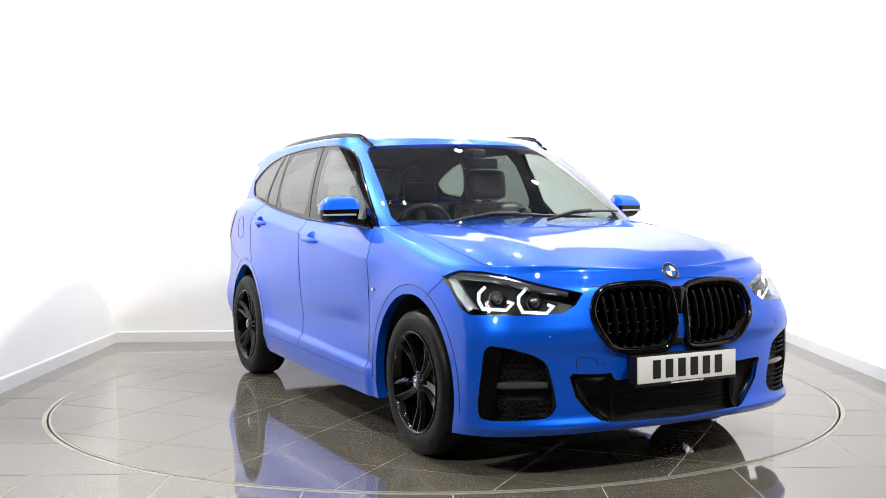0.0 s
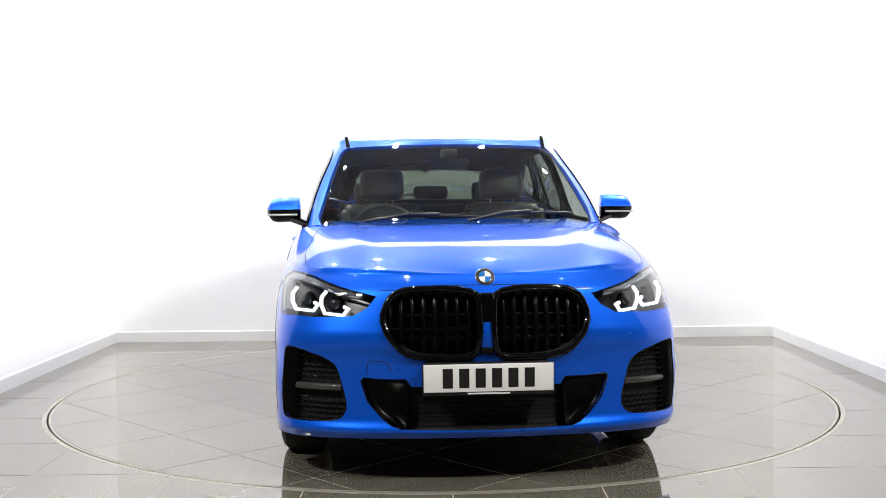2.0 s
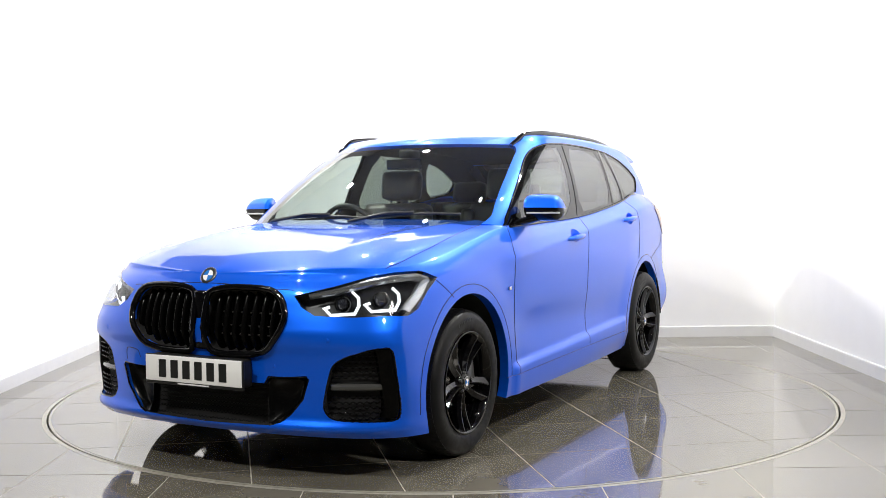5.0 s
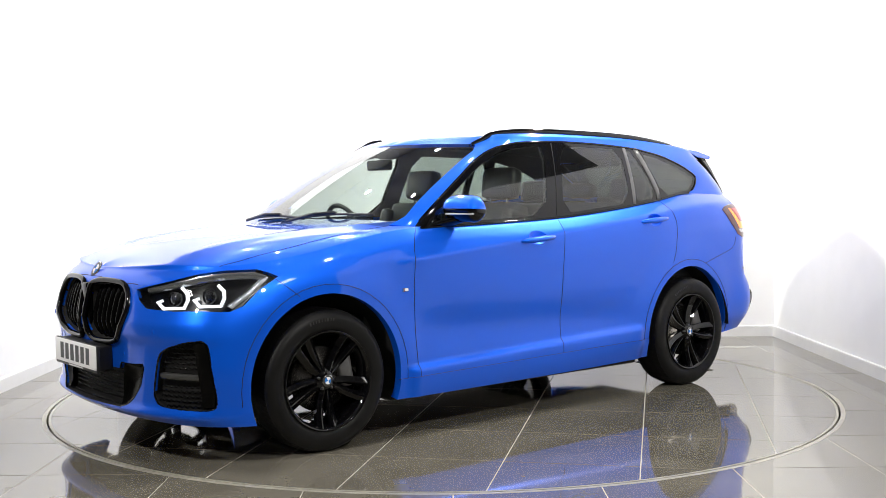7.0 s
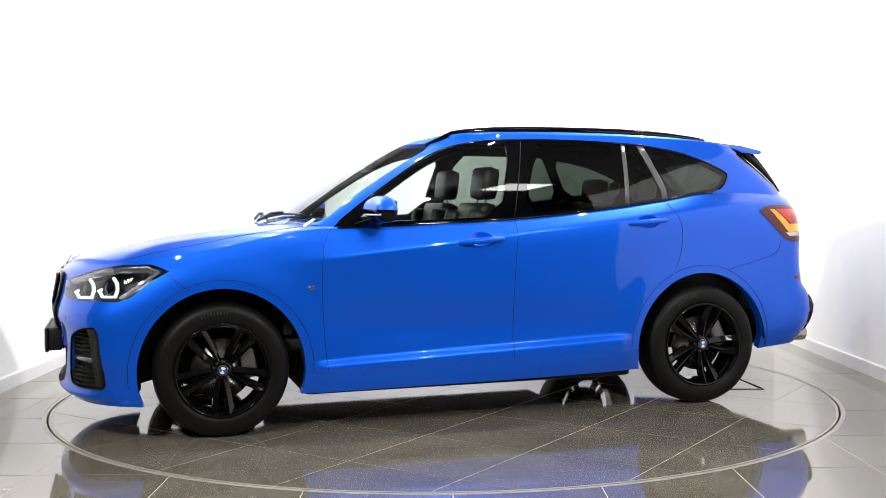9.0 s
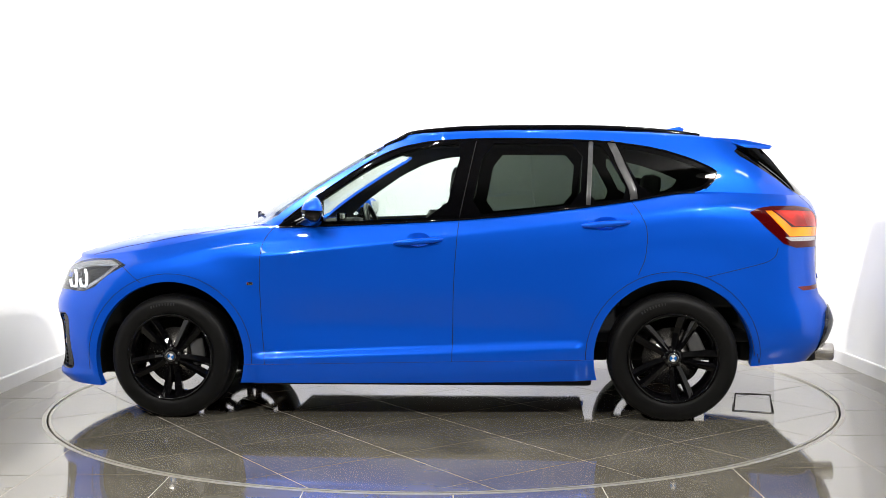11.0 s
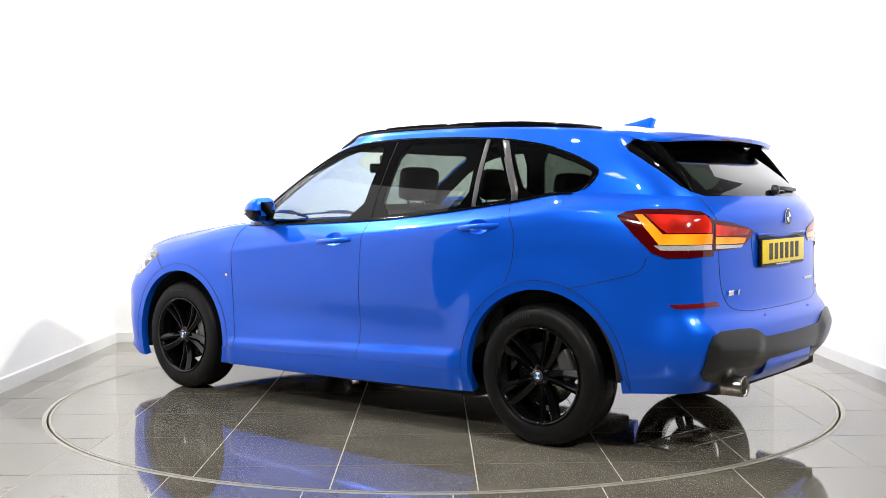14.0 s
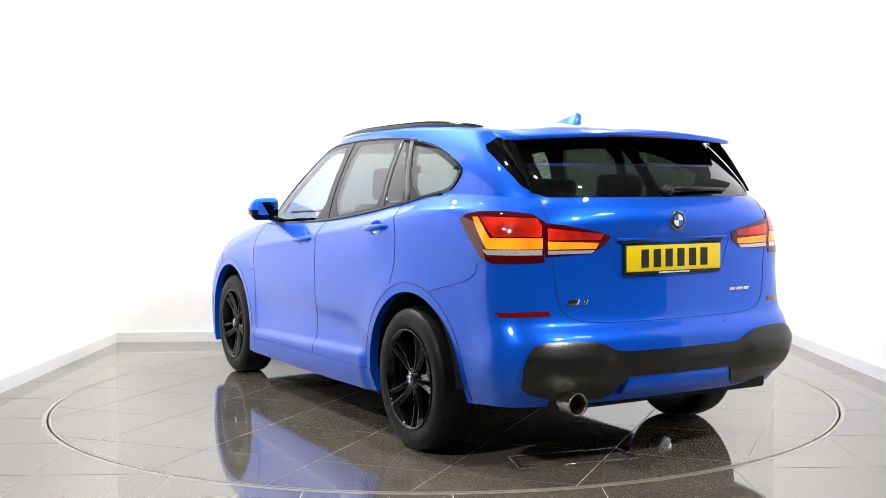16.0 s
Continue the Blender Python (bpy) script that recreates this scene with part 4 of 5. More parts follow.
for k, s in enumerate((1, -1)):
    panel("window_surround", "window_surround", BLACK, car, s, "gloss black window frame", 0.012, 0.001)
    panel("window_pane", "front_pane", GLASS_CLEAR, front_doors[k], s, "clear side glass", 0.004)
    panel("window_pane", "rear_pane", GLASS_DARK, rear_doors[k], s, "tinted side glass", 0.004)
    panel("window_pane", "small_pane", GLASS_DARK, rear_doors[k], s, "tinted side glass", 0.004)
    panel("quarter_window", "quarter_pane", GLASS_DARK, car, s, "tinted rear quarter glass", 0.004)
    lamp = panel("tail_lamp", "tail_lamp", RED_LENS, car, s, "dark red tail lamp, lit", 0.03, 0.004)
    panel("red_light", "red_light", RED_GLOW, lamp, s, "glowing red light bar", 0.003, 0.003)
    panel("amber_light", "amber_light", AMBER_GLOW, lamp, s, "glowing amber light bar", 0.003, 0.003)
    panel("clear_light", "clear_light", CLEAR_STRIP, lamp, s, "clear ribbed strip", 0.003, 0.003)
    lamp = panel("gate_lamp", "gate_lamp", RED_LENS, tailgate, s, "dark red inner tail lamp, lit", 0.03, 0.004)
    panel("red_light", "gate_red_light", RED_GLOW, lamp, s, "glowing red light bar", 0.003, 0.003)
    panel("amber_light", "gate_amber_light", AMBER_GLOW, lamp, s, "glowing amber light bar", 0.003, 0.003)
    panel("clear_light", "gate_clear_light", CLEAR_STRIP, lamp, s, "clear ribbed strip", 0.003, 0.003)

for side in (1, -1):
    for tag in ("tail_lamp", "red_light", "amber_light", "clear_light", "gate_lamp", "gate_red_light", "gate_amber_light", "gate_clear_light"):
        bm = recess(tag, 0.035)
        part("lamp_back", bm if side > 0 else mirrored(bm), DARK, tailgate if "gate" in tag else rear_bumper)
# shut lines
lines = (
    [([(0.752, 1.045), (0.80, 0.985), (0.826, 0.925), (0.838, 0.755), (0.827, 0.469), (0.81, 0.292)], SIDE), ([(-0.228, 1.06), (-0.198, 0.722), (-0.188, 0.315)], SIDE),
     ([(-1.125, 1.152), (-1.165, 1.09), (-1.2, 1.02), (-1.205, 0.95), (-1.193, 0.847), (-1.157, 0.768)], SIDE), ([(0.94, 0.294), (0.80, 0.297), (-0.188, 0.315), (-0.92, 0.325)], SIDE)],
    [([(0.868, 0.701), (1.158, 0.723), (1.498, 0.749), (1.709, 0.744), (1.806, 0.722)], TOP), ([(2.062, 0.435), (2.086, 0.33), (2.098, 0.2), (2.104, 0.0)], TOP),
     ([(1.49, 0.735), (1.604, 0.825)], SIDE), ([(-1.50, 0.750), (-1.53, 0.757), (-1.752, 0.808), (-1.83, 0.83), (-1.865, 0.86), (-1.874, 0.90)], SIDE)])
for group in lines:
    for pts, view in group:
        bm = bmesh.new()
        seam_into(bm, smooth_loop(pts, 2, False), view)
        pair("shut_line", bm, GAP, car)
for wx, wz in WHEELS:
    bm = bmesh.new()
    a0, a1 = (-8, 186) if wx > 0 else (-5, 190)
    seam_into(bm, [(wx + 0.452 * math.cos(radians(a)), wz + 0.452 * math.sin(radians(a))) for a in range(a0, a1, 8)], SIDE)
    pair("shut_line", bm, GAP, car)
bm = bmesh.new()
seam_into(bm, smooth_loop(GATE[1:], 3, False), REAR)
seam_into(bm, [(0.36, 0.645), (0.0, 0.642)], REAR)
pair("shut_line", bm, GAP, car)
bm = bmesh.new()
seam_into(bm, smooth_loop([(-1.40, 1.06), (-1.56, 1.06), (-1.60, 0.92), (-1.43, 0.91)], 2), SIDE, 0.0018, True)
part("fuel_flap_line", mirrored(bm), GAP, car)
bm.free()

# lower edge of the windows
bm = bmesh.new()
tube_into(bm, [Vector((x, on_skin((x, float(belt(x)) - 0.006), SIDE, 0.002, 0).y, float(belt(x)) - 0.002)) for x in np.linspace(0.74, -1.46, 40)], 0.006, 6)
pair("waist_moulding", bm, BLACK, car, "gloss black waist moulding")
for pts in ([(-0.905, 1.128), (-0.925, 1.459)], [(-1.163, 1.156), (-1.028, 1.458)]):
    bm = bmesh.new()
    tube_into(bm, [on_skin(tuple(p), SIDE, 0.003, 1) for p in along([Vector(p) for p in pts], 6)], 0.013 if pts[0][0] > -1 else 0.021, 8, flat=1.0)
    for v in bm.verts:
        v.co = on_skin((v.co.x, v.co.z), SIDE, 0.004 if skin_normal(v.co, 1).dot(v.co - on_skin((v.co.x, v.co.z), SIDE, 0.003, 1)) > 0 else -0.004, 1)
    pair("window_divider", bm, ALU, car, "satin grey window divider")
bm = bmesh.new()
tube_into(bm, [on_skin(tuple(p), SIDE, 0.002, 1) for p in DLO if p[1] > float(belt(p[0])) + 0.006], 0.0055, 6)
pair("window_trim", bm, BLACK, car, "gloss black trim round the side windows")
# door split in the dark pillar
bm = bmesh.new()
tube_into(bm, [on_skin(tuple(p), SIDE, 0.001, 1) for p in along([Vector((-0.228, 1.07)), Vector((-0.315, 1.478))], 8)], 0.003, 6)
pair("shut_line", bm, DARK, car)

# grilles
recessed = lambda tag, name, d, parent: part(name, doubled(recess(tag, d)), DARK, parent, "black cavity")
for k, side in enumerate((1, -1)):
    bm = recess("kidney", 0.07)
    grille = part("kidney_grille", bm if side > 0 else mirrored(bm), DARK, front_bumper, "gloss black kidney-shaped grille")
    bm = bmesh.new()
    ring = [on_skin((p[0], p[1]), FRONT, 0.004, 0) for p in KIDNEY]
    tube_into(bm, ring, 0.014, 10, True)
    part("grille_frame", bm if side > 0 else mirrored(bm), BLACK, grille, "gloss black grille surround")
    for i in range(8):
        y = 0.070 + i * 0.0455
        zs = [z for z in np.linspace(0.52, 0.81, 60) if inside((y, z), KIDNEY)]
        if len(zs) < 4:
            continue
        bm = bmesh.new()
        rows = []
        for z in np.linspace(zs[0], zs[-1], 10):
            c = on_skin((y, z), FRONT, 0.0, 0)
            b = 0.030 + 0.022 * (1 - math.sin(math.pi * (z - zs[0]) / (zs[-1] - zs[0]))) ** 2
            rows.append([bm.verts.new((c.x + dx - b, y + dy, z)) for dx, dy in ((-0.05, -0.010), (0.0, -0.010), (0.008, -0.004), (0.008, 0.004), (0.0, 0.010), (-0.05, 0.010))])
        for A, B in zip(rows, rows[1:]):
            for q in range(6):
                bm.faces.new((A[q], A[(q + 1) % 6], B[(q + 1) % 6], B[q]))
        part("grille_slat", bm if side > 0 else mirrored(bm), SLAT, grille)
    for z in (0.60, 0.655, 0.71):
        bm = bmesh.new()
        ys = [y for y in np.linspace(0.03, 0.42, 80) if inside((y, z), KIDNEY)]
        tube_into(bm, [on_skin((y, z), FRONT, -0.055, 0) for y in np.linspace(ys[0], ys[-1], 8)], 0.004, 6)
        part("cross_bar", bm if side > 0 else mirrored(bm), SATIN, grille)
    # corner vent
    bm = recess("vent", 0.05)
    vent = part("corner_vent", bm if side > 0 else mirrored(bm), DARK, front_bumper, "black honeycomb corner vent with a fog lamp")
    bm = bmesh.new()
    tube_into(bm, [on_skin(tuple(p), NOSE_CORNER, -0.004, 0) for p in VENT], 0.0045, 8, True)
    part("vent_frame", bm if side > 0 else mirrored(bm), BLACK, vent, "gloss black surround")
    flat_vent = [(Vector(p).dot(NOSE_CORNER[1]), p[2]) for p in VENT]
    s0, s1 = min(p[0] for p in flat_vent), max(p[0] for p in flat_vent)
    for r_i in range(14):
        z = 0.275 + r_i * 0.021
        if 0.375 < z < 0.425:
            continue
        bm = bmesh.new()
        for c_i in range(12):
            s = s0 + (s1 - s0) * (c_i + 0.5 * (r_i % 2)) / 11
            if inside((s, z), flat_vent) and inside((s + 0.03, z), flat_vent) and s < s1 - 0.085:
                a = on_skin(NOSE_CORNER[1] * s + UP * (z - 0.004), NOSE_CORNER, -0.022, 0)
                m = on_skin(NOSE_CORNER[1] * (s + 0.015) + UP * (z + 0.005), NOSE_CORNER, -0.016, 0)
                e = on_skin(NOSE_CORNER[1] * (s + 0.03) + UP * (z - 0.004), NOSE_CORNER, -0.022, 0)
                tube_into(bm, [a, m, e], 0.0035, 5)
        if len(bm.verts):
            part("honeycomb_strip", bm if side > 0 else mirrored(bm), BLACK, vent)
        else:
            bm.free()
    bm = bmesh.new()
    rows = []
    for s in np.linspace(s0 + 0.025, s1 - 0.07, 10):
        c = on_skin(NOSE_CORNER[1] * s + UP * 0.40, NOSE_CORNER, -0.02, 0)
        rows.append([bm.verts.new(c + NOSE_CORNER[0] * dx + UP * dz) for dx, dz in ((-0.03, -0.015), (0.0, -0.012), (0.003, 0.0), (0.0, 0.012), (-0.03, 0.015))])
    for A, B in zip(rows, rows[1:]):
        for q in range(4):
            bm.faces.new((A[q], A[q + 1], B[q + 1], B[q]))
    part("fog_lamp", bm if side > 0 else mirrored(bm), CLEAR_FOG, vent, "small dark fog lamp")
    bm = bmesh.new()
    rows = []
    for z in np.linspace(0.275, 0.555, 10):
        ss = [s for s in np.linspace(s0, s1, 120) if inside((s, z), flat_vent)]
        e = ss[-1]
        rows.append([bm.verts.new(on_skin(NOSE_CORNER[1] * (e - w) + UP * z, NOSE_CORNER, o, 0)) for w, o in ((0.075, -0.045), (0.066, -0.010), (0.006, -0.004))])
    for A, B in zip(rows, rows[1:]):
        for q in range(2):
            bm.faces.new((A[q], A[q + 1], B[q + 1], B[q]))
    part("air_curtain", bm if side > 0 else mirrored(bm), SLAT, vent, "gloss black upright blade")
intake = recessed("intake", "lower_intake", 0.06, front_bumper)
for i in range(9):
    bm = bmesh.new()
    z = 0.255 + i * 0.018
    for j in range(30):
        y = -0.30 + j * 0.02 + 0.01 * (i % 2)
        if y < 0.30:
            pts = [on_skin((abs(yy), zz), FRONT, -0.03, 0) for yy, zz in ((y, z), (y + 0.008, z + 0.006), (y + 0.016, z))]
            for p, yy in zip(pts, (y, y + 0.008, y + 0.016)):
                p.y = yy
            tube_into(bm, pts, 0.0022, 4)
    part("mesh_strand", bm, BLACK, intake)
bm = bmesh.new()
for poly in ([(0.318, 0.405), (0.335, 0.432), (0.492, 0.440), (0.470, 0.350), (0.42, 0.288), (0.352, 0.250), (0.322, 0.25)],):
    f = [bm.verts.new(on_skin(p, FRONT, -0.012, 0)) for p in smooth_loop(poly, 1)]
    g = [bm.verts.new(on_skin((0.398 + (p[0] - 0.398) * 0.80, 0.36 + (p[1] - 0.36) * 0.80), FRONT, -0.028, 0)) for p in smooth_loop(poly, 1)]
    for i in range(len(f)):
        j = (i + 1) % len(f)
        bm.faces.new((f[i], f[j], g[j], g[i]))
    bm.faces.new(g)
pair("intake_blank", bm, SLAT, intake, "gloss black angular blank")
bm = bmesh.new()
tube_into(bm, [on_skin(p, FRONT, -0.002, 0) for p in INTAKE[1:-1]], 0.004, 8)
pair("intake_lip", bm, BLACK, intake, "gloss black lip")
for c in ((0.352, 0.485), (0.60, 0.60)):
    bm = bmesh.new()
    p = on_skin(c, FRONT, -0.0012, 0)
    lathe_into(bm, [(0.0, 0.001), (0.009, 0.001), (0.0095, -0.002), (0.0105, -0.002), (0.011, 0.0012), (0.012, -0.003)], 16, "x")
    bmesh.ops.translate(bm, vec=p, verts=bm.verts)
    pair("parking_sensor", bm, PAINT, front_bumper)
bm = bmesh.new()
seam_into(bm, smooth_loop([(0.385, 0.477), (0.40, 0.512), (0.47, 0.518), (0.482, 0.50), (0.482, 0.462)], 1, False), FRONT, 0.0016)
part("tow_cover_line", mirrored(bm), GAP, front_bumper)
bm.free()

# headlamps
def ribbon_into(bm, p, t, n, pts, width, depth=0.012):
    """A flat light guide that bends along a line of points in the plane of t and up."""
    line = [np.array(q, float) for q in pts]
    rows = []
    for i, q in enumerate(line):
        ways = [(b - a) / np.linalg.norm(b - a) for a, b in ((line[max(i - 1, 0)], q), (q, line[min(i + 1, len(line) - 1)])) if np.linalg.norm(b - a) > 1e-6]
        d = sum(ways) / np.linalg.norm(sum(ways))
        half = np.array((-d[1], d[0])) * width / 2 / max(0.6, float(ways[0] @ d))
        rows.append([bm.verts.new(p + t * float(c[0]) + UP * float(c[1]) + n * o) for c, o in ((q + half, 0.0), (q - half, 0.0), (q - half, -depth), (q + half, -depth))])
    for A, B in zip(rows, rows[1:]):
        for k in range(4):
            bm.faces.new((A[k], A[(k + 1) % 4], B[(k + 1) % 4], B[k]))
    bm.faces.new(rows[0])
    bm.faces.new(rows[-1][::-1])
    bmesh.ops.recalc_face_normals(bm, faces=bm.faces)


for side in (1, -1):
    bm = recess("headlamp", 0.075)
    lamp = part("headlamp", bm if side > 0 else mirrored(bm), LAMP_BOWL, car, "headlamp with clear lens and white light strips")
    panel("lens", "headlamp", GLASS_LENS, lamp, side, "clear lens", 0.0, 0.002)
    for centre in ((1.868, 0.752, 0.768), (1.993, 0.622, 0.756)):
        p = on_skin(centre, NOSE_CORNER, -0.030, 0)
        t = NOSE_CORNER[1]
        bm = bmesh.new()
        ribbon_into(bm, p, t, NOSE_CORNER[0], ((0.040, 0.046), (0.066, 0.020), (0.068, -0.012), (0.050, -0.046), (-0.048, -0.050), (-0.074, -0.022), (-0.052, -0.014)), 0.0115)
        part("light_strip", bm if side > 0 else mirrored(bm), LED_WHITE, lamp, "white angular light strip, lit", False)
    for c in ((1.872, 0.751, 0.772), (1.995, 0.625, 0.758)):
        p = on_skin(c, NOSE_CORNER, -0.05, 0)
        bm = bmesh.new()
        lathe_into(bm, [(0.036, -0.01), (0.034, 0.012), (0.030, 0.016), (0.028, 0.010)], 24, "x")
        bmesh.ops.rotate(bm, cent=(0, 0, 0), matrix=Euler((0, 0, radians(12))).to_matrix(), verts=bm.verts)
        bmesh.ops.translate(bm, vec=p, verts=bm.verts)
        part("lens_ring", bm if side > 0 else mirrored(bm), BLACK, lamp)
        bm = bmesh.new()
        lathe_into(bm, [(0.0, 0.022), (0.012, 0.020), (0.022, 0.013), (0.028, 0.002), (0.028, -0.01)], 24, "x")
        bmesh.ops.rotate(bm, cent=(0, 0, 0), matrix=Euler((0, 0, radians(12))).to_matrix(), verts=bm.verts)
        bmesh.ops.translate(bm, vec=p, verts=bm.verts)
        part("projector_lens", bm if side > 0 else mirrored(bm), PROJECTOR, lamp, "dark glass projector")
    bm = bmesh.new()
    brow = [(1.605, 0.812, 0.832), (1.66, 0.785, 0.852), (1.773, 0.735, 0.850), (1.868, 0.682, 0.838), (1.981, 0.59, 0.803), (2.04, 0.49, 0.78)]
    rows = [[bm.verts.new(on_skin((p[0], p[1], p[2] + dz), NOSE_CORNER, o, 0)) for dz, o in ((0.004, -0.006), (-0.006, -0.010), (-0.012, -0.030))] for p in along(brow, 3)]
    for A, B in zip(rows, rows[1:]):
        for q in range(2):
            bm.faces.new((A[q], A[q + 1], B[q + 1], B[q]))
    part("brow", bm if side > 0 else mirrored(bm), LAMP_BROW, lamp, "pale satin upper trim")
    bm = bmesh.new()
    rear = [(1.605, 0.812, 0.832), (1.70, 0.83, 0.765), (1.80, 0.825, 0.705)]
    rows = [[bm.verts.new(on_skin((p[0] + dx, p[1], p[2] + dz), NOSE_CORNER, o, 0)) for dx, dz, o in ((-0.01, -0.006, -0.006), (0.018, 0.008, -0.012), (0.034, 0.014, -0.045))] for p in along(rear, 4)]
    for A, B in zip(rows, rows[1:]):
        for q in range(2):
            bm.faces.new((A[q], A[q + 1], B[q + 1], B[q]))
    part("side_trim", bm if side > 0 else mirrored(bm), LAMP_BROW, lamp, "pale satin side trim")


# plates and emblems
def plate(name, parent, x, z, mat, way, lean):
    """A number plate with a holder; six dark characters."""
    m = pose(x, 0, z, 0, lean, 0 if way > 0 else 180)
    bm = bmesh.new()
    box_into(bm, (-0.010, 0, -0.006), (0.016, 0.53, 0.128), 0.005)
    holder = part(name, bm, SATIN, parent, "black plate holder")
    holder.matrix_basis = m
    bm = bmesh.new()
    box_into(bm, (0.0, 0, 0), (0.006, 0.520, 0.111), 0.0025)
    part("plate_face", bm, mat, holder, "reflective plate face")
    for i in range(6):
        bm = bmesh.new()
        y = -0.164 + i * 0.0655
        box_into(bm, (0.0035, y, 0.0), (0.0015, 0.040, 0.077))
        part("plate_mark", bm, INK, holder, "", False)
    bm = bmesh.new()
    box_into(bm, (-0.001, 0, -0.062), (0.0015, 0.17, 0.006))
    part("holder_mark", bm, EMBLEM_WHITE, holder, "", False)
    return holder


plate("front_plate", front_bumper, 2.195, 0.456, WHITE_PLATE, 1, 0)
plate("rear_plate", tailgate, -2.182, 0.907, YELLOW_PLATE, -1, 0)
bm = bmesh.new()
box_into(bm, (2.15, 0, 0.452), (0.08, 0.50, 0.12), 0.01)
part("plate_mount", bm, SATIN, front_bumper)
bm = bmesh.new()
box_into(bm, (2.128, 0, 0.665), (0.035, 0.064, 0.25), 0.012)
part("grille_bridge", bm, BLACK, front_bumper, "gloss black bridge between the grilles")
# recess round the rear plate
bm = bmesh.new()
box_into(bm, (-2.172, 0, 0.990), (0.014, 0.60, 0.012), 0.005)
part("plate_light_bar", bm, PAINT, tailgate, "blue ledge over the plate")
# black strip stands in for the shade in the recess under the ledge
bm = bmesh.new()
box_into(bm, (-2.166, 0, 0.977), (0.014, 0.56, 0.016), 0.004)
part("ledge_shade", bm, SATIN, tailgate, "black strip put in for the shade under the ledge")
bm = bmesh.new()
seam_into(bm, [(0.335, 0.985), (0.318, 0.93), (0.30, 0.87), (0.28, 0.835), (0.0, 0.825)], REAR, 0.0025)
pair("plate_recess_edge", bm, PAINT, tailgate)


def roundel(name, parent, m, r):
    """A round emblem: dark ring with a bright edge, quarters in blue and white."""
    bm = bmesh.new()
    lathe_into(bm, [(0.0, 0.0), (r, 0.0), (r, 0.003), (r * 0.95, 0.005), (0.0, 0.006)], 36, "z")
    ring = part(name, bm, CHROME, parent, "round emblem with bright edge")
    ring.matrix_basis = m
    bm = bmesh.new()
    lathe_into(bm, [(r * 0.62, 0.0055), (r * 0.90, 0.0062), (r * 0.92, 0.005)], 36, "z")
    part("dark_ring", bm, INK, ring)
    for q in range(4):
        bm = bmesh.new()
        c = bm.verts.new((0, 0, 0.0075))
        arc = [bm.verts.new((r * 0.62 * math.cos(a), r * 0.62 * math.sin(a), 0.0065)) for a in np.linspace(q * math.pi / 2, (q + 1) * math.pi / 2, 8)]
        for a, b in zip(arc, arc[1:]):
            bm.faces.new((c, a, b))
        part("emblem_quarter", bm, EMBLEM_BLUE if q % 2 else EMBLEM_WHITE, ring)


def facing_out(p, n, lift=0.0):
    z = Vector(n).normalized()
    x = UP.cross(z)
    x = x.normalized() if x.length > 1e-4 else Vector((0, 1, 0))
    return Matrix.Translation(Vector(p) + z * lift) @ Matrix((x, z.cross(x), z)).transposed().to_4x4()


p = on_skin((-0.0, 0.842), FRONT, 0, 0)
roundel("front_emblem", bonnet, facing_out((2.078, 0, 0.847), (0.86, 0, 0.5), 0.002), 0.041)
roundel("rear_emblem", tailgate, facing_out((-2.198, 0, 1.066), (-1, 0, 0.05), 0.003), 0.041)
for name, ys, zc in (("model_badge", [(0.535, 0.475, 0.0), (0.458, 0.440, 0.0)], 0.735), ("engine_badge", [(-0.335, -0.372, 0.0), (-0.382, -0.42, 0.0), (-0.43, -0.462, 0.0)], 0.752)):
    badge = None
    for a, b, _ in ys:
        bm = bmesh.new()
        c = on_skin((abs(a + b) / 2, zc), REAR, 0.003, 0)
        h = 0.024 if name == "model_badge" else 0.014
        made = box_into(bm, (c.x, (a + b) / 2, zc), (0.005, abs(a - b), h), 0.0015)
        for v in made:
            v.co.y -= 0.45 * (v.co.z - zc)
        if badge is None:
            badge = part(name, bm, CHROME, tailgate, "small chrome badge")
        else:
            part("badge_piece", bm, CHROME, badge)
for k in range(2):
    side = (1, -1)[k]
    base_p = on_skin((0.891, 0.728), SIDE, 0.001, 0)
    bm = bmesh.new()
    box_into(bm, (base_p.x, side * base_p.y, base_p.z), (0.036, 0.004, 0.016), 0.001)
    badge = part("wing_badge", bm, CHROME, fenders[k], "small striped badge")
    bm = bmesh.new()
    box_into(bm, (base_p.x + 0.010, side * (base_p.y + 0.0015), base_p.z), (0.006, 0.004, 0.015))
    part("badge_stripe", bm, REFLECTOR, badge)
    bm = bmesh.new()
    box_into(bm, (base_p.x + 0.016, side * (base_p.y + 0.0015), base_p.z), (0.005, 0.004, 0.015))
    part("badge_stripe", bm, EMBLEM_BLUE, badge)


# door handles
def handle_mesh(x0, x1, z):
    bm = bmesh.new()
    rows = []
    for i in range(17):
        u = i / 16
        x = x0 + (x1 - x0) * u
        zc = z + 0.018 * (x0 - x) / (x0 - x1)
        w = 0.0175 * (math.sin(math.pi * min(max(u, 0.01), 0.99)) ** 0.28)
        c = on_skin((x, zc), SIDE, 0.0, 0)
        lift = 0.042 * math.sin(math.pi * min(max(u, 0.004), 0.996)) ** 0.4
        rows.append([bm.verts.new((x, c.y - 0.004 + lift * a, zc + w * b)) for a, b in ((0.35, -1), (0.85, -0.75), (1, 0), (0.85, 0.75), (0.35, 1), (0.2, 0))])
    for A, B in zip(rows, rows[1:]):
        for q in range(6):
            bm.faces.new((A[q], A[(q + 1) % 6], B[(q + 1) % 6], B[q]))
    bmesh.ops.recalc_face_normals(bm, faces=bm.faces)
    return bm


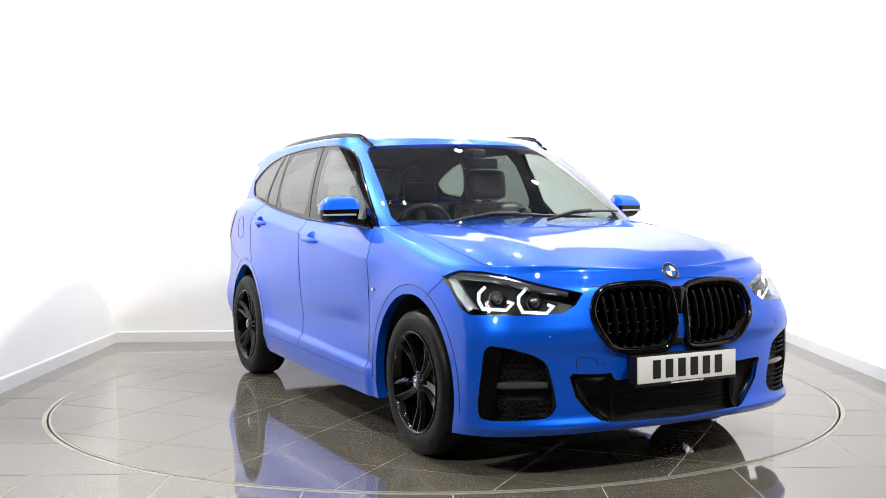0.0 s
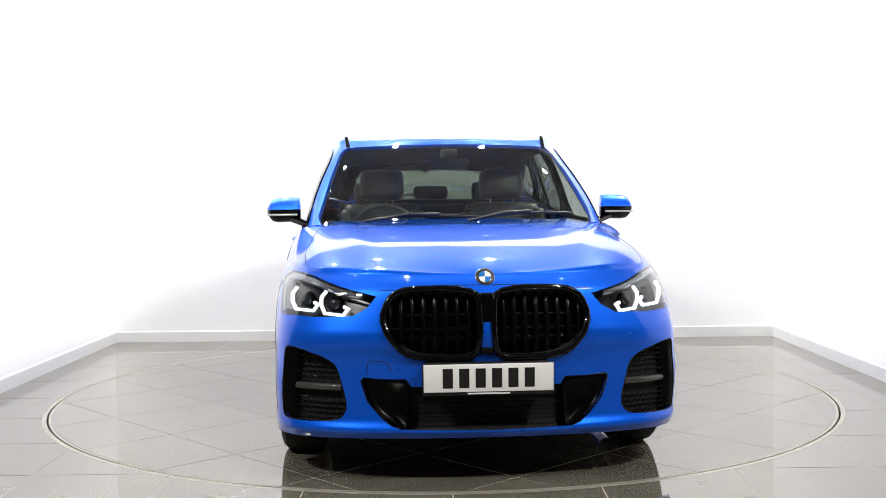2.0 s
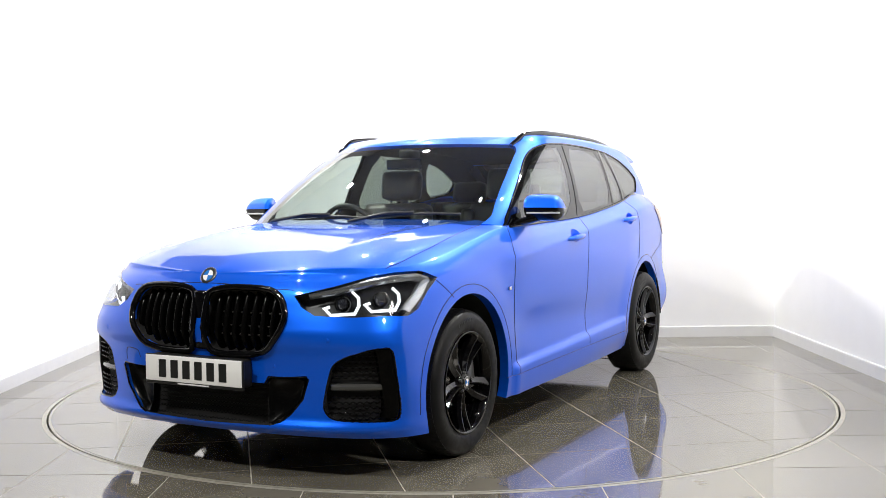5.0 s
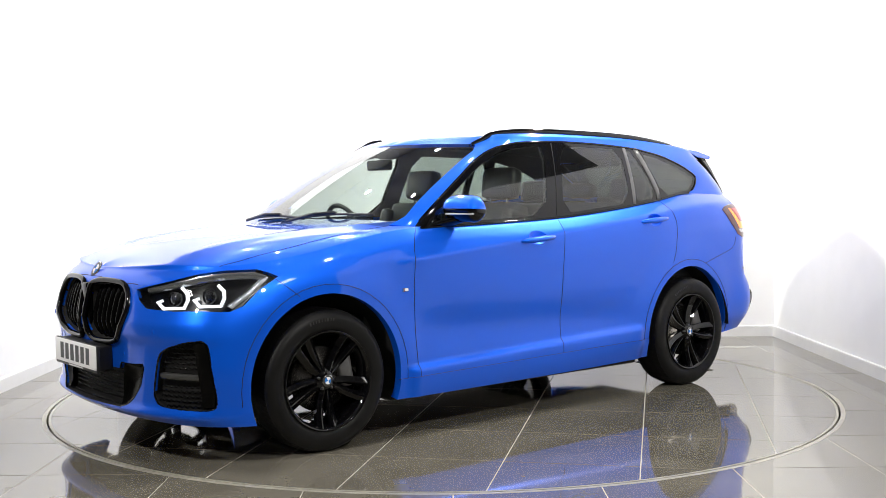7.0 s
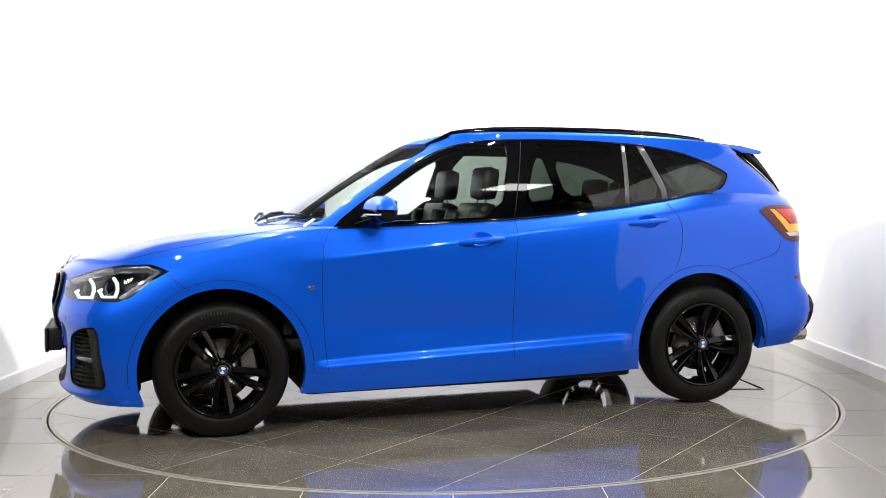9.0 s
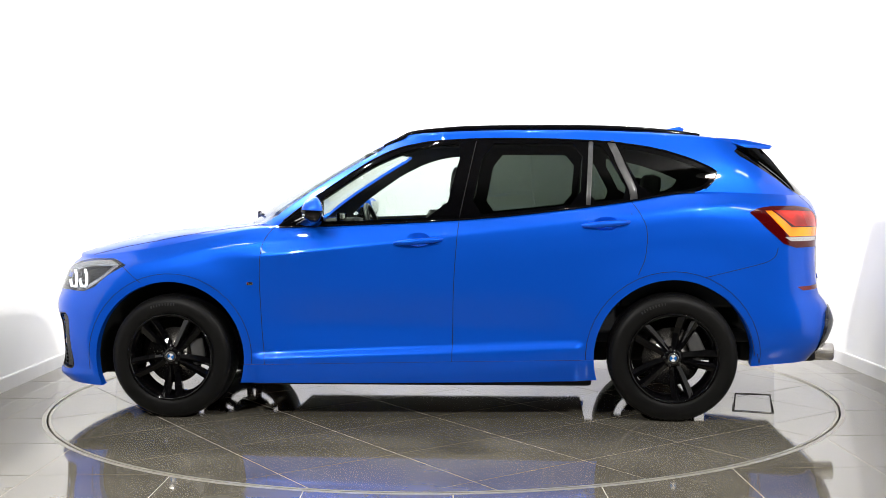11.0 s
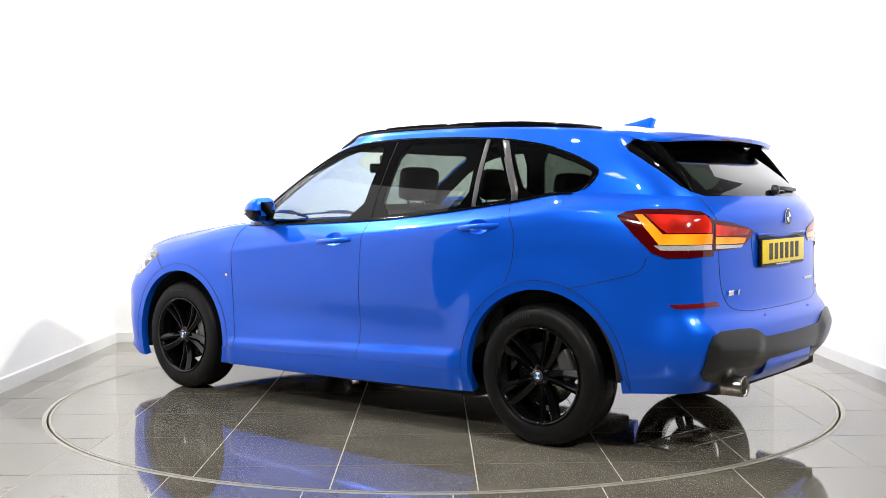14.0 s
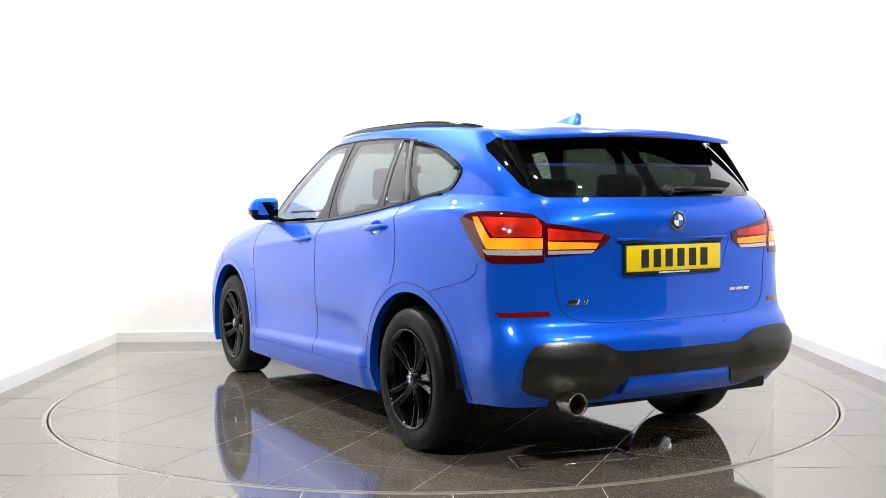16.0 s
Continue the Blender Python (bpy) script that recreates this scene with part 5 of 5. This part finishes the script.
for (tag, home, cx, cz), doors, x0, x1, z in ((CUPS[0], front_doors, 0.115, -0.145, 0.938), (CUPS[1], rear_doors, -0.868, -1.118, 1.022)):
    handles = pair("door_handle", handle_mesh(x0, x1, z), PAINT, doors, "blue bar handle")
    pts, polys, nrm = panel_data(tag, 0)
    sunk = []
    for p, n in zip(pts, nrm):
        q = min(1.0, math.hypot((p.x - cx) / 0.066, (p.z - cz) / 0.037))
        sunk.append(p - n * 0.024 * (1 - q**2.5))
    for k, side in enumerate((1, -1)):
        cup = new("handle_cup", panel_mesh("handle_cup", (sunk, polys, [Vector((0, 0, 0))] * len(sunk)), PAINT, side))
        cup.parent = handles[k]
        cup["label"] = "hollow behind the handle"

# mirrors
for k, side in enumerate((1, -1)):
    bm = bmesh.new()
    rows = []
    for i in range(13):
        u = i / 12
        y = 0.825 + 0.180 * u
        h = 0.067 * (1 - (2 * u - 0.85) ** 4 * 0.22) * (1 if u < 0.9 else 0.86)
        if i == 12:
            h *= 0.55
        zc, xc = 1.120 - 0.008 * u, 0.535 - 0.035 * u
        ring = []
        for q in range(16):
            a = math.tau * q / 16
            ca, sa = math.cos(a), math.sin(a)
            ring.append(bm.verts.new((xc + (0.075 if ca > 0 else 0.035) * ca * (1 if i < 12 else 0.6), y, zc + h * (sa if sa < 0 else sa * 1.05))))
        rows.append(ring)
    for A, B in zip(rows, rows[1:]):
        for q in range(16):
            bm.faces.new((A[q], A[(q + 1) % 16], B[(q + 1) % 16], B[q]))
    bm.faces.new(rows[-1])
    bm.faces.new(rows[0][::-1])
    bmesh.ops.recalc_face_normals(bm, faces=bm.faces)
    cut = bm.copy()
    bmesh.ops.bisect_plane(bm, geom=bm.verts[:] + bm.edges[:] + bm.faces[:], plane_co=(0, 0, 1.09), plane_no=(0.05, 0, -1), clear_outer=True)
    bmesh.ops.bisect_plane(cut, geom=cut.verts[:] + cut.edges[:] + cut.faces[:], plane_co=(0, 0, 1.09), plane_no=(-0.05, 0, 1), clear_outer=True)
    mirror = part("door_mirror", bm if side > 0 else mirrored(bm), PAINT, front_doors[k], "blue-capped wing mirror")
    part("mirror_base", cut if side > 0 else mirrored(cut), BLACK, mirror, "gloss black lower shell")
    bm = bmesh.new()
    tube_into(bm, [(0.604 - 0.035 * u - 0.05 * max(0, u - 0.7) ** 1.5, 0.84 + 0.165 * u, 1.092) for u in np.linspace(0, 1, 10)], 0.0055, 6)
    part("indicator", bm if side > 0 else mirrored(bm), CLEAR_STRIP, mirror, "clear indicator strip")
    bm = bmesh.new()
    rows = [[bm.verts.new((0.499 - 0.035 * u, 0.840 + 0.125 * u, 1.118 + h)) for h in (-0.036, 0.042)] for u in (0, 0.5, 1)]
    for A, B in zip(rows, rows[1:]):
        bm.faces.new((A[0], A[1], B[1], B[0]))
    bmesh.ops.solidify(bm, geom=bm.faces[:], thickness=0.004)
    part("mirror_glass", bm if side > 0 else mirrored(bm), MIRROR, mirror, "mirror glass")
    bm = bmesh.new()
    rows = []
    for u in np.linspace(0, 1, 6):
        c = Vector((0.585, 0.775, 1.035)).lerp(Vector((0.53, 0.88, 1.072)), u)
        rows.append([bm.verts.new(c + Vector((0.085 * (1 - 0.45 * u) * math.cos(a), 0, 0.022 * math.sin(a)))) for a in np.linspace(0, math.tau, 13)[:-1]])
    for A, B in zip(rows, rows[1:]):
        for q in range(12):
            bm.faces.new((A[q], A[(q + 1) % 12], B[(q + 1) % 12], B[q]))
    part("mirror_arm", bm if side > 0 else mirrored(bm), BLACK, mirror, "gloss black mirror arm")

# roof rails, fin, spoiler, rear wiper
for side in (1, -1):
    bm = bmesh.new()
    rows = []
    n = 50
    for i in range(n + 1):
        u = i / n
        x = 0.20 - 1.71 * u
        c = on_skin((x, 0.595 - 0.03 * abs(2 * u - 1) ** 3), TOP, 0, 1)
        lift = 0.020 * min(1, 4 * u, 4 * (1 - u)) ** 0.6 + 0.002
        rows.append([bm.verts.new((c.x, c.y + dy, c.z + lift + dz)) for dy, dz in ((-0.013, -lift - 0.01), (-0.013, 0.0), (-0.006, 0.006), (0.006, 0.006), (0.013, 0.0), (0.013, -lift - 0.01))])
    for A, B in zip(rows, rows[1:]):
        for q in range(6):
            bm.faces.new((A[q], A[(q + 1) % 6], B[(q + 1) % 6], B[q]))
    bmesh.ops.recalc_face_normals(bm, faces=bm.faces)
    part("roof_rail", bm if side > 0 else mirrored(bm), BLACK, car, "gloss black roof rail")
bm = bmesh.new()
rows = []
for i in range(9):
    u = i / 8
    h = 0.012 + 0.058 * u**1.2 if i < 8 else 0.05
    x = -1.27 - 0.22 * u
    z0 = float(roof_mid(x)) - 0.004
    w = 0.034 * (1 - 0.25 * u) * math.sin(math.pi * (0.12 + 0.80 * (1 - u) ** 0.8)) ** 0.5
    rows.append([bm.verts.new((x - dx, y, z0 + z)) for y, z, dx in ((w, 0, 0.0), (w * 0.55, h * 0.4, 0), (w * 0.22, h * 0.9, 0.012), (0, h, 0.014), (-w * 0.22, h * 0.9, 0.012), (-w * 0.55, h * 0.4, 0), (-w, 0, 0))])
for A, B in zip(rows, rows[1:]):
    for q in range(6):
        bm.faces.new((A[q], B[q], B[q + 1], A[q + 1]))
bm.faces.new(rows[-1])
bmesh.ops.recalc_face_normals(bm, faces=bm.faces)
part("roof_fin", bm, PAINT, car, "blue shark-fin aerial")
# spoiler: a blade that carries the roof on over the rear window
bm = bmesh.new()
rows = []
for i in range(25):
    y = 0.60 * i / 24
    q = (y / 0.60) ** 2
    front = on_skin((-1.60, y), TOP, 0.001, 1)
    xe = -1.955 + 0.075 * q**1.5
    ze = 1.456 - 0.020 * q
    mid = Vector(((front.x + xe) / 2, y, (front.z + ze) / 2 + 0.008))
    rows.append([bm.verts.new(p) for p in (front, mid, (xe + 0.01, y, ze + 0.001), (xe, y, ze - 0.006), (xe + 0.012, y, ze - 0.020), (-1.76, y, min(ze - 0.012, front.z - 0.05)))])
under = bmesh.new()
rows_under = [[under.verts.new(v.co) for v in row[4:]] for row in rows]
for A, B in zip(rows_under, rows_under[1:]):
    under.faces.new((A[0], A[1], B[1], B[0]))
doubled(under)
bmesh.ops.remove_doubles(under, verts=under.verts, dist=1e-4)
for A, B in zip(rows, rows[1:]):
    for q in range(4):
        bm.faces.new((A[q], A[q + 1], B[q + 1], B[q]))
bm.faces.new(rows[-1][::-1])
doubled(bm)
bmesh.ops.remove_doubles(bm, verts=bm.verts, dist=1e-4)
bmesh.ops.recalc_face_normals(bm, faces=bm.faces)
spoiler = part("spoiler", bm, PAINT, tailgate, "blue roof spoiler")
part("underside", under, SLAT, spoiler, "black underside")
bm = bmesh.new()
rows = []
for u in np.linspace(0, 1, 8):
    a = on_skin((0.612 - 0.012 * u, 1.425 - 0.235 * u), REAR, 0.002, 1)
    b = a + Vector((-0.115 * (1 - u) ** 1.3 - 0.006, -0.030 * (1 - u), -0.004 * (1 - u)))
    rows.append([bm.verts.new(p) for p in (a + Vector((0, 0.012, 0)), b + Vector((0, 0.012, 0)), b, a)])
for A, B in zip(rows, rows[1:]):
    for q in range(4):
        bm.faces.new((A[q], A[(q + 1) % 4], B[(q + 1) % 4], B[q]))
bmesh.ops.recalc_face_normals(bm, faces=bm.faces)
pair("spoiler_blade", bm, SLAT, spoiler, "gloss black side blade")
bm = bmesh.new()
box_into(bm, (-1.945, 0, 1.443), (0.008, 0.36, 0.012), 0.003)
part("brake_light", bm, REFLECTOR, spoiler, "narrow red high brake light")
bm = bmesh.new()
c = on_skin((0.0, 1.195), REAR, 0.012, 1)
tube_into(bm, [c, Vector((c.x - 0.012, -0.10, 1.205)), Vector((c.x + 0.03, -0.36, 1.198))], 0.010, 6)
lathe = lathe_into(bm, [(0.0, c.x - 0.03), (0.022, c.x - 0.025), (0.026, c.x)], 16, "x")
for ring in lathe:
    for v in ring:
        v.co.z += 1.195
part("rear_wiper", bm, SATIN, tailgate, "black rear wiper arm")

# windscreen wipers
for y0, y1 in ((-0.42, 0.16), (0.10, 0.60)):
    bm = bmesh.new()
    pts = [on_skin((abs(y), 1.062 + 0.012 * math.sin(math.pi * u) + (0.02 if y1 > 0.5 else 0.0) * u), FRONT, 0.012, 1) for u, y in ((u, y0 + (y1 - y0) * u) for u in np.linspace(0, 1, 12))]
    for p, u in zip(pts, np.linspace(0, 1, 12)):
        p.y = y0 + (y1 - y0) * u
    tube_into(bm, pts, 0.007, 6)
    tube_into(bm, [pts[0] + Vector((0.03, -0.06, -0.015)), pts[3] + Vector((0.012, 0, 0.012)), pts[6] + Vector((0.004, 0, 0.008))], 0.009, 6)
    part("wiper", bm, SATIN, car, "black windscreen wiper")


# wheels
def wheel_parts(side):
    """A wheel about the origin, its outer face towards +y: tyre, ten-spoke rim, disc and caliper."""
    thing = new("wheel")
    thing.parent = car
    bm = bmesh.new()
    lathe_into(bm, [(0.222, -0.02), (0.236, 0.0), (0.252, 0.006), (0.290, 0.008), (0.312, 0.0), (0.327, -0.018), (0.334, -0.045), (0.3355, -0.10), (0.334, -0.155), (0.327, -0.182), (0.31, -0.20),
                    (0.26, -0.21), (0.222, -0.19)], 72)
    tyre = part("tyre", bm, RUBBER, thing, "black road tyre")
    bm = bmesh.new()
    for i in range(72):
        a = math.tau * (i + 0.5) / 72
        for (o0, r0), (o1, r1), lean in (((-0.016, 0.3272), (-0.056, 0.3358), 0.03), ((-0.184, 0.3272), (-0.144, 0.3358), -0.03)):
            ring = []
            for rise in (-0.004, 0.0006):
                for o, r, da in ((o0, r0, -0.033), (o0, r0, 0.033), (o1, r1, 0.033 + lean), (o1, r1, -0.033 + lean)):
                    ring.append(bm.verts.new(((r + rise) * math.cos(a + da), o, (r + rise) * math.sin(a + da))))
            for q in ((4, 5, 6, 7), (0, 1, 5, 4), (1, 2, 6, 5), (2, 3, 7, 6), (3, 0, 4, 7)):
                bm.faces.new([ring[k] for k in q])
    bmesh.ops.recalc_face_normals(bm, faces=bm.faces)
    tagged(part("tread", bm, RUBBER, thing, "shallow shoulder blocks", False), kind="stuff")
    for k in range(9):
        bm = bmesh.new()
        a = radians(70 + k * 3.2)
        vs = box_into(bm, (0.285, 0.0088, 0), (0.014, 0.0008, 0.005 if k % 3 else 0.008))
        bmesh.ops.rotate(bm, cent=(0, 0, 0), matrix=Matrix.Rotation(-a, 3, "Y"), verts=vs)
        part("sidewall_mark", bm, RUBBER_MARK, tyre, "", False)
    bm = bmesh.new()
    lathe_into(bm, [(0.232, -0.006), (0.236, 0.004), (0.231, 0.008), (0.224, 0.002), (0.215, -0.012), (0.208, -0.05), (0.200, -0.12), (0.215, -0.19), (0.222, -0.195)], 72)
    rim = part("rim", bm, BLACK, thing, "gloss black alloy rim")
    for i in range(5):
        for d in (-1, 1):
            a0, a1 = radians(-90 + 72 * i + d * 14), radians(-90 + 72 * i + d * 9.2)
            bm = bmesh.new()
            rows = []
            for u in np.linspace(0, 1, 7):
                r = 0.032 + 0.193 * u
                a = a0 * (1 - u) + a1 * u
                c = Vector((r * math.cos(a), -0.022 + 0.020 * u**1.5 - 0.012 * math.sin(math.pi * u), r * math.sin(a)))
                t = Vector((-math.sin(a), 0, math.cos(a)))
                w = 0.0150 + 0.007 * u
                rows.append([bm.verts.new(c + t * x + Vector((0, y, 0))) for x, y in ((-w, -0.035), (-w, -0.010), (-w * 0.25 * d, 0.003), (w * 0.3 - w * 0.25 * d, 0.003), (w, -0.010), (w, -0.035))])
            for A, B in zip(rows, rows[1:]):
                for q in range(6):
                    bm.faces.new((A[q], A[(q + 1) % 6], B[(q + 1) % 6], B[q]))
            bmesh.ops.recalc_face_normals(bm, faces=bm.faces)
            part("spoke", bm, BLACK, rim, "", False)
    bm = bmesh.new()
    lathe_into(bm, [(0.0, -0.012), (0.032, -0.012), (0.046, -0.020), (0.054, -0.032), (0.058, -0.055)], 40)
    part("hub", bm, BLACK, rim)
    for i in range(5):
        bm = bmesh.new()
        a = radians(-90 + 72 * i + 36)
        lathe_into(bm, [(0.0, -0.012), (0.007, -0.012), (0.008, -0.03)], 8)
        bmesh.ops.translate(bm, vec=(0.043 * math.cos(a), -0.001, 0.043 * math.sin(a)), verts=bm.verts)
        part("wheel_bolt", bm, SATIN, rim)
    bm = bmesh.new()
    lathe_into(bm, [(0.0, -0.065), (0.07, -0.065), (0.075, -0.075), (0.152, -0.075), (0.152, -0.095)], 48)
    part("brake_disc", bm, STEEL, thing, "grey brake disc")
    bm = bmesh.new()
    vs = box_into(bm, (0.135, -0.075, 0), (0.075, 0.05, 0.15), 0.014)
    bmesh.ops.rotate(bm, cent=(0, 0, 0), matrix=Matrix.Rotation(radians(-170), 3, "Y"), verts=vs)
    part("brake_caliper", bm, ALU, thing, "grey brake caliper")
    roundel("hub_cap", thing, Matrix(((1, 0, 0, 0), (0, 0, 1, -0.011), (0, -1, 0, 0), (0, 0, 0, 1))) @ pose(0, 0, 0, 0, 0, 30), 0.028)
    bm = bmesh.new()
    lathe_into(bm, [(0.0, -0.10), (0.10, -0.12), (0.10, -0.20)], 20)
    part("axle_hub", bm, DARK, thing)
    return thing


WHEEL = wheel_parts(1)
WHEEL.matrix_basis = pose(1.335, 0.865, 0.333, 0, 0, 0)
copy_thing(WHEEL, pose(-1.335, 0.865, 0.333, 0, 14, 0))
copy_thing(WHEEL, pose(1.335, -0.865, 0.333, 0, 0, 180))
copy_thing(WHEEL, pose(-1.335, -0.865, 0.333, 0, 25, 180))
for wx, wz in WHEELS:
    bm = bmesh.new()
    rows = [[bm.verts.new((wx + r * math.cos(a), y, wz + r * math.sin(a))) for y, r in ((0.845, 0.412), (0.80, 0.425), (0.50, 0.425))] for a in np.linspace(radians(-14 if wx > 0 else 2), radians(194 if wx > 0 else 178), 40)]
    rows_c = [bm.verts.new((wx, 0.50, wz)) for _ in range(1)]
    for A, B in zip(rows, rows[1:]):
        for q in range(2):
            bm.faces.new((A[q], B[q], B[q + 1], A[q + 1]))
        bm.faces.new((A[2], B[2], rows_c[0]))
    pair("arch_liner", bm, LINER, car, "black arch liner")

# underside and exhaust
for x0, x1, z0, z1, w in ((-0.92, 0.92, 0.17, 0.26, 0.78), (1.72, 1.93, 0.20, 0.30, 0.58), (0.9, 1.75, 0.24, 0.34, 0.46), (-1.75, -0.9, 0.26, 0.36, 0.46), (-2.12, -1.72, 0.28, 0.40, 0.60)):
    bm = bmesh.new()
    box_into(bm, ((x0 + x1) / 2, 0, (z0 + z1) / 2), (x1 - x0, 2 * w, z1 - z0), 0.02)
    part("underbody", bm, LINER, car, "dark underbody tray")
bm = bmesh.new()
lathe_into(bm, [(0.041, 0.10), (0.041, -0.12), (0.045, -0.135), (0.047, -0.128), (0.047, 0.10)], 28, "x")
bmesh.ops.translate(bm, vec=(-2.085, 0.535, 0.325), verts=bm.verts)
pipe = part("tailpipe", bm, STEEL, car, "round steel tailpipe")
bm = bmesh.new()
lathe_into(bm, [(0.0, -0.05), (0.0405, -0.05)], 24, "x")
bmesh.ops.translate(bm, vec=(-2.085, 0.535, 0.325), verts=bm.verts)
part("pipe_bore", bm, DARK, pipe)
for y in (0.27,):
    bm = bmesh.new()
    pt = on_skin((y, 0.615), REAR, -0.0012, 0)
    lathe_into(bm, [(0.0, -0.001), (0.009, -0.001), (0.0095, 0.002), (0.0105, 0.002), (0.011, -0.0012), (0.012, 0.003)], 16, "x")
    bmesh.ops.translate(bm, vec=pt, verts=bm.verts)
    pair("parking_sensor", bm, PAINT, rear_bumper)
bm = bmesh.new()
rows = []
for y in np.linspace(0, 0.27, 8):
    c = on_skin((y, 0.40), REAR, 0, 0)
    rows.append([bm.verts.new(Vector((c.x, y * (1 - 1.6 * dz), 0.418)) + Vector((dx, 0, dz))) for dx, dz in ((0.0, 0.0), (-0.008, -0.012), (0.012, -0.075), (0.05, -0.085))])
for A, B in zip(rows, rows[1:]):
    for q in range(3):
        bm.faces.new((A[q], A[q + 1], B[q + 1], B[q]))
doubled(bm)
bmesh.ops.remove_doubles(bm, verts=bm.verts, dist=1e-4)
bmesh.ops.recalc_face_normals(bm, faces=bm.faces)
part("diffuser", bm, PAINT, rear_bumper, "blue lower diffuser panel")

# ---- cabin ----
def seat(y, x):
    """A front seat: cushion, backrest with wings, headrest on two posts."""
    s = new("seat")
    s.parent = car
    s["label"] = "black leather front seat"
    s.matrix_basis = pose(x, y, 0)
    box_part("cushion", (0.12, 0, 0.52), (0.54, 0.50, 0.16), LEATHER, s, 0.05)
    box_part("backrest", (-0.20, 0, 0.84), (0.13, 0.46, 0.62), LEATHER, s, 0.05, (0, -14, 0))
    for w in (-1, 1):
        box_part("side_bolster", (-0.15, w * 0.21, 0.86), (0.14, 0.08, 0.50), LEATHER, s, 0.035, (0, -14, 0))
        box_part("headrest_post", (-0.285, w * 0.07, 1.16), (0.012, 0.012, 0.12), STEEL, s, 0.004)
    box_part("headrest", (-0.305, 0, 1.255), (0.10, 0.27, 0.19), LEATHER, s, 0.045, (0, -8, 0))
    return s


seat(0.37, 0.10)
seat(-0.37, 0.10)
bench = new("rear_bench")
bench.parent = car
bench["label"] = "black leather rear bench"
box_part("cushion", (-0.85, 0, 0.56), (0.52, 1.28, 0.16), LEATHER, bench, 0.05)
box_part("backrest", (-1.17, 0, 0.86), (0.15, 1.28, 0.56), LEATHER, bench, 0.05, (0, -16, 0))
for y in (-0.42, 0.0, 0.42):
    box_part("headrest", (-1.26, y, 1.215), (0.10, 0.25, 0.15 if y else 0.10), LEATHER, bench, 0.04, (0, -10, 0))
dash = box_part("dashboard", (0.72, 0, 0.90), (0.42, 1.36, 0.24), CABIN, car, 0.07, None, "black soft dashboard")
box_part("instrument_hood", (0.60, -0.37, 1.02), (0.20, 0.36, 0.07), CABIN, dash, 0.03)
box_part("centre_screen", (0.55, 0.0, 1.04), (0.02, 0.24, 0.10), BLACK, dash, 0.006)
for y in (0.705, -0.705):
    box_part("door_card", (-0.1, y, 0.74), (1.9, 0.06, 0.58), CABIN, car, 0.02)
box_part("cabin_floor", (-0.4, 0, 0.42), (2.9, 1.30, 0.06), CABIN, car, 0.01)
box_part("load_cover", (-1.62, 0, 1.02), (0.70, 1.10, 0.03), CABIN, car, 0.01)
box_part("bulkhead", (0.98, 0, 0.72), (0.05, 1.36, 0.5), CABIN, car, 0.01)
bm = bmesh.new()
circ = []
for a in np.linspace(0, math.tau, 33)[:-1]:
    circ.append(Vector((0.395, -0.37, 0.965)) + Vector((0.060 * math.sin(a), 0.18 * math.cos(a), 0.17 * math.sin(a))))
tube_into(bm, circ, 0.015, 8, True)
wheel = part("steering_wheel", bm, LEATHER, car, "black leather steering wheel")
bm = bmesh.new()
box_into(bm, (0.40, -0.37, 0.955), (0.04, 0.17, 0.11), 0.02)
part("wheel_boss", bm, CABIN, wheel)
bm = bmesh.new()
tube_into(bm, [(0.40, -0.53, 0.97), (0.40, -0.21, 0.97)], 0.012, 6)
part("wheel_spoke", bm, STEEL, wheel)
inner = box_part("interior_mirror", (0.405, 0, 1.365), (0.03, 0.22, 0.06), BLACK, car, 0.012, None, "black interior mirror")
box_part("sensor_box", (0.345, 0, 1.425), (0.10, 0.09, 0.05), CABIN, inner, 0.015)
# lining of roof and pillars
rows, polys, index = [], [], {}
for tag in ("body", "window_surround"):
    for f in BY_TAG[tag]:
        if f[GROUP] == 1:
            ids = []
            for v in f.verts:
                if v not in index:
                    index[v] = len(rows)
                    rows.append(v.co - skin_normal(v.co, 1) * 0.024)
                ids.append(index[v])
            polys.append(ids)
lining = new("cabin_lining", panel_mesh("cabin_lining", (rows, polys, [Vector((0, 0, 0))] * len(rows)), HEADLINER, 0))
lining.parent = car
lining["label"] = "dark cloth roof and pillar lining"
for y in (0.66, -0.66):
    box_part("load_side", (-1.52, y * 0.95, 0.86), (0.88, 0.05, 0.57), CABIN, car, 0.015)
box_part("tailgate_lining", (-2.02, 0, 0.89), (0.05, 1.06, 0.56), CABIN, car, 0.015)
base.free()


# ---- motion ----
TURN = [(0.0, -63.23), (0.5, -68.57), (1.0, -74.60), (1.5, -79.62), (2.0, -85.68), (2.5, -90.94), (3.0, -96.92), (3.5, -101.87), (4.0, -107.85), (4.5, -112.95),
        (7.0, -140.86), (7.5, -146.16), (8.0, -152.11), (8.5, -157.50), (9.0, -163.28), (11.5, -190.94), (12.0, -196.99), (12.5, -202.52), (13.0, -208.07),
        (13.5, -213.29), (14.0, -218.92), (14.5, -224.54), (15.0, -230.28), (15.5, -235.47), (16.0, -241.48)]


def motions():
    offset = Vector((0.062, 0.011, 0))
    rows_car, rows_table = [], []
    for t, a in TURN:
        turn = pose(0, 0, 0, 0, 0, a)
        rows_table.append((t, turn))
        rows_car.append((t, turn @ Matrix.Translation(offset)))
    walk(car, rows_car)
    walk(turntable, rows_table)


motions()
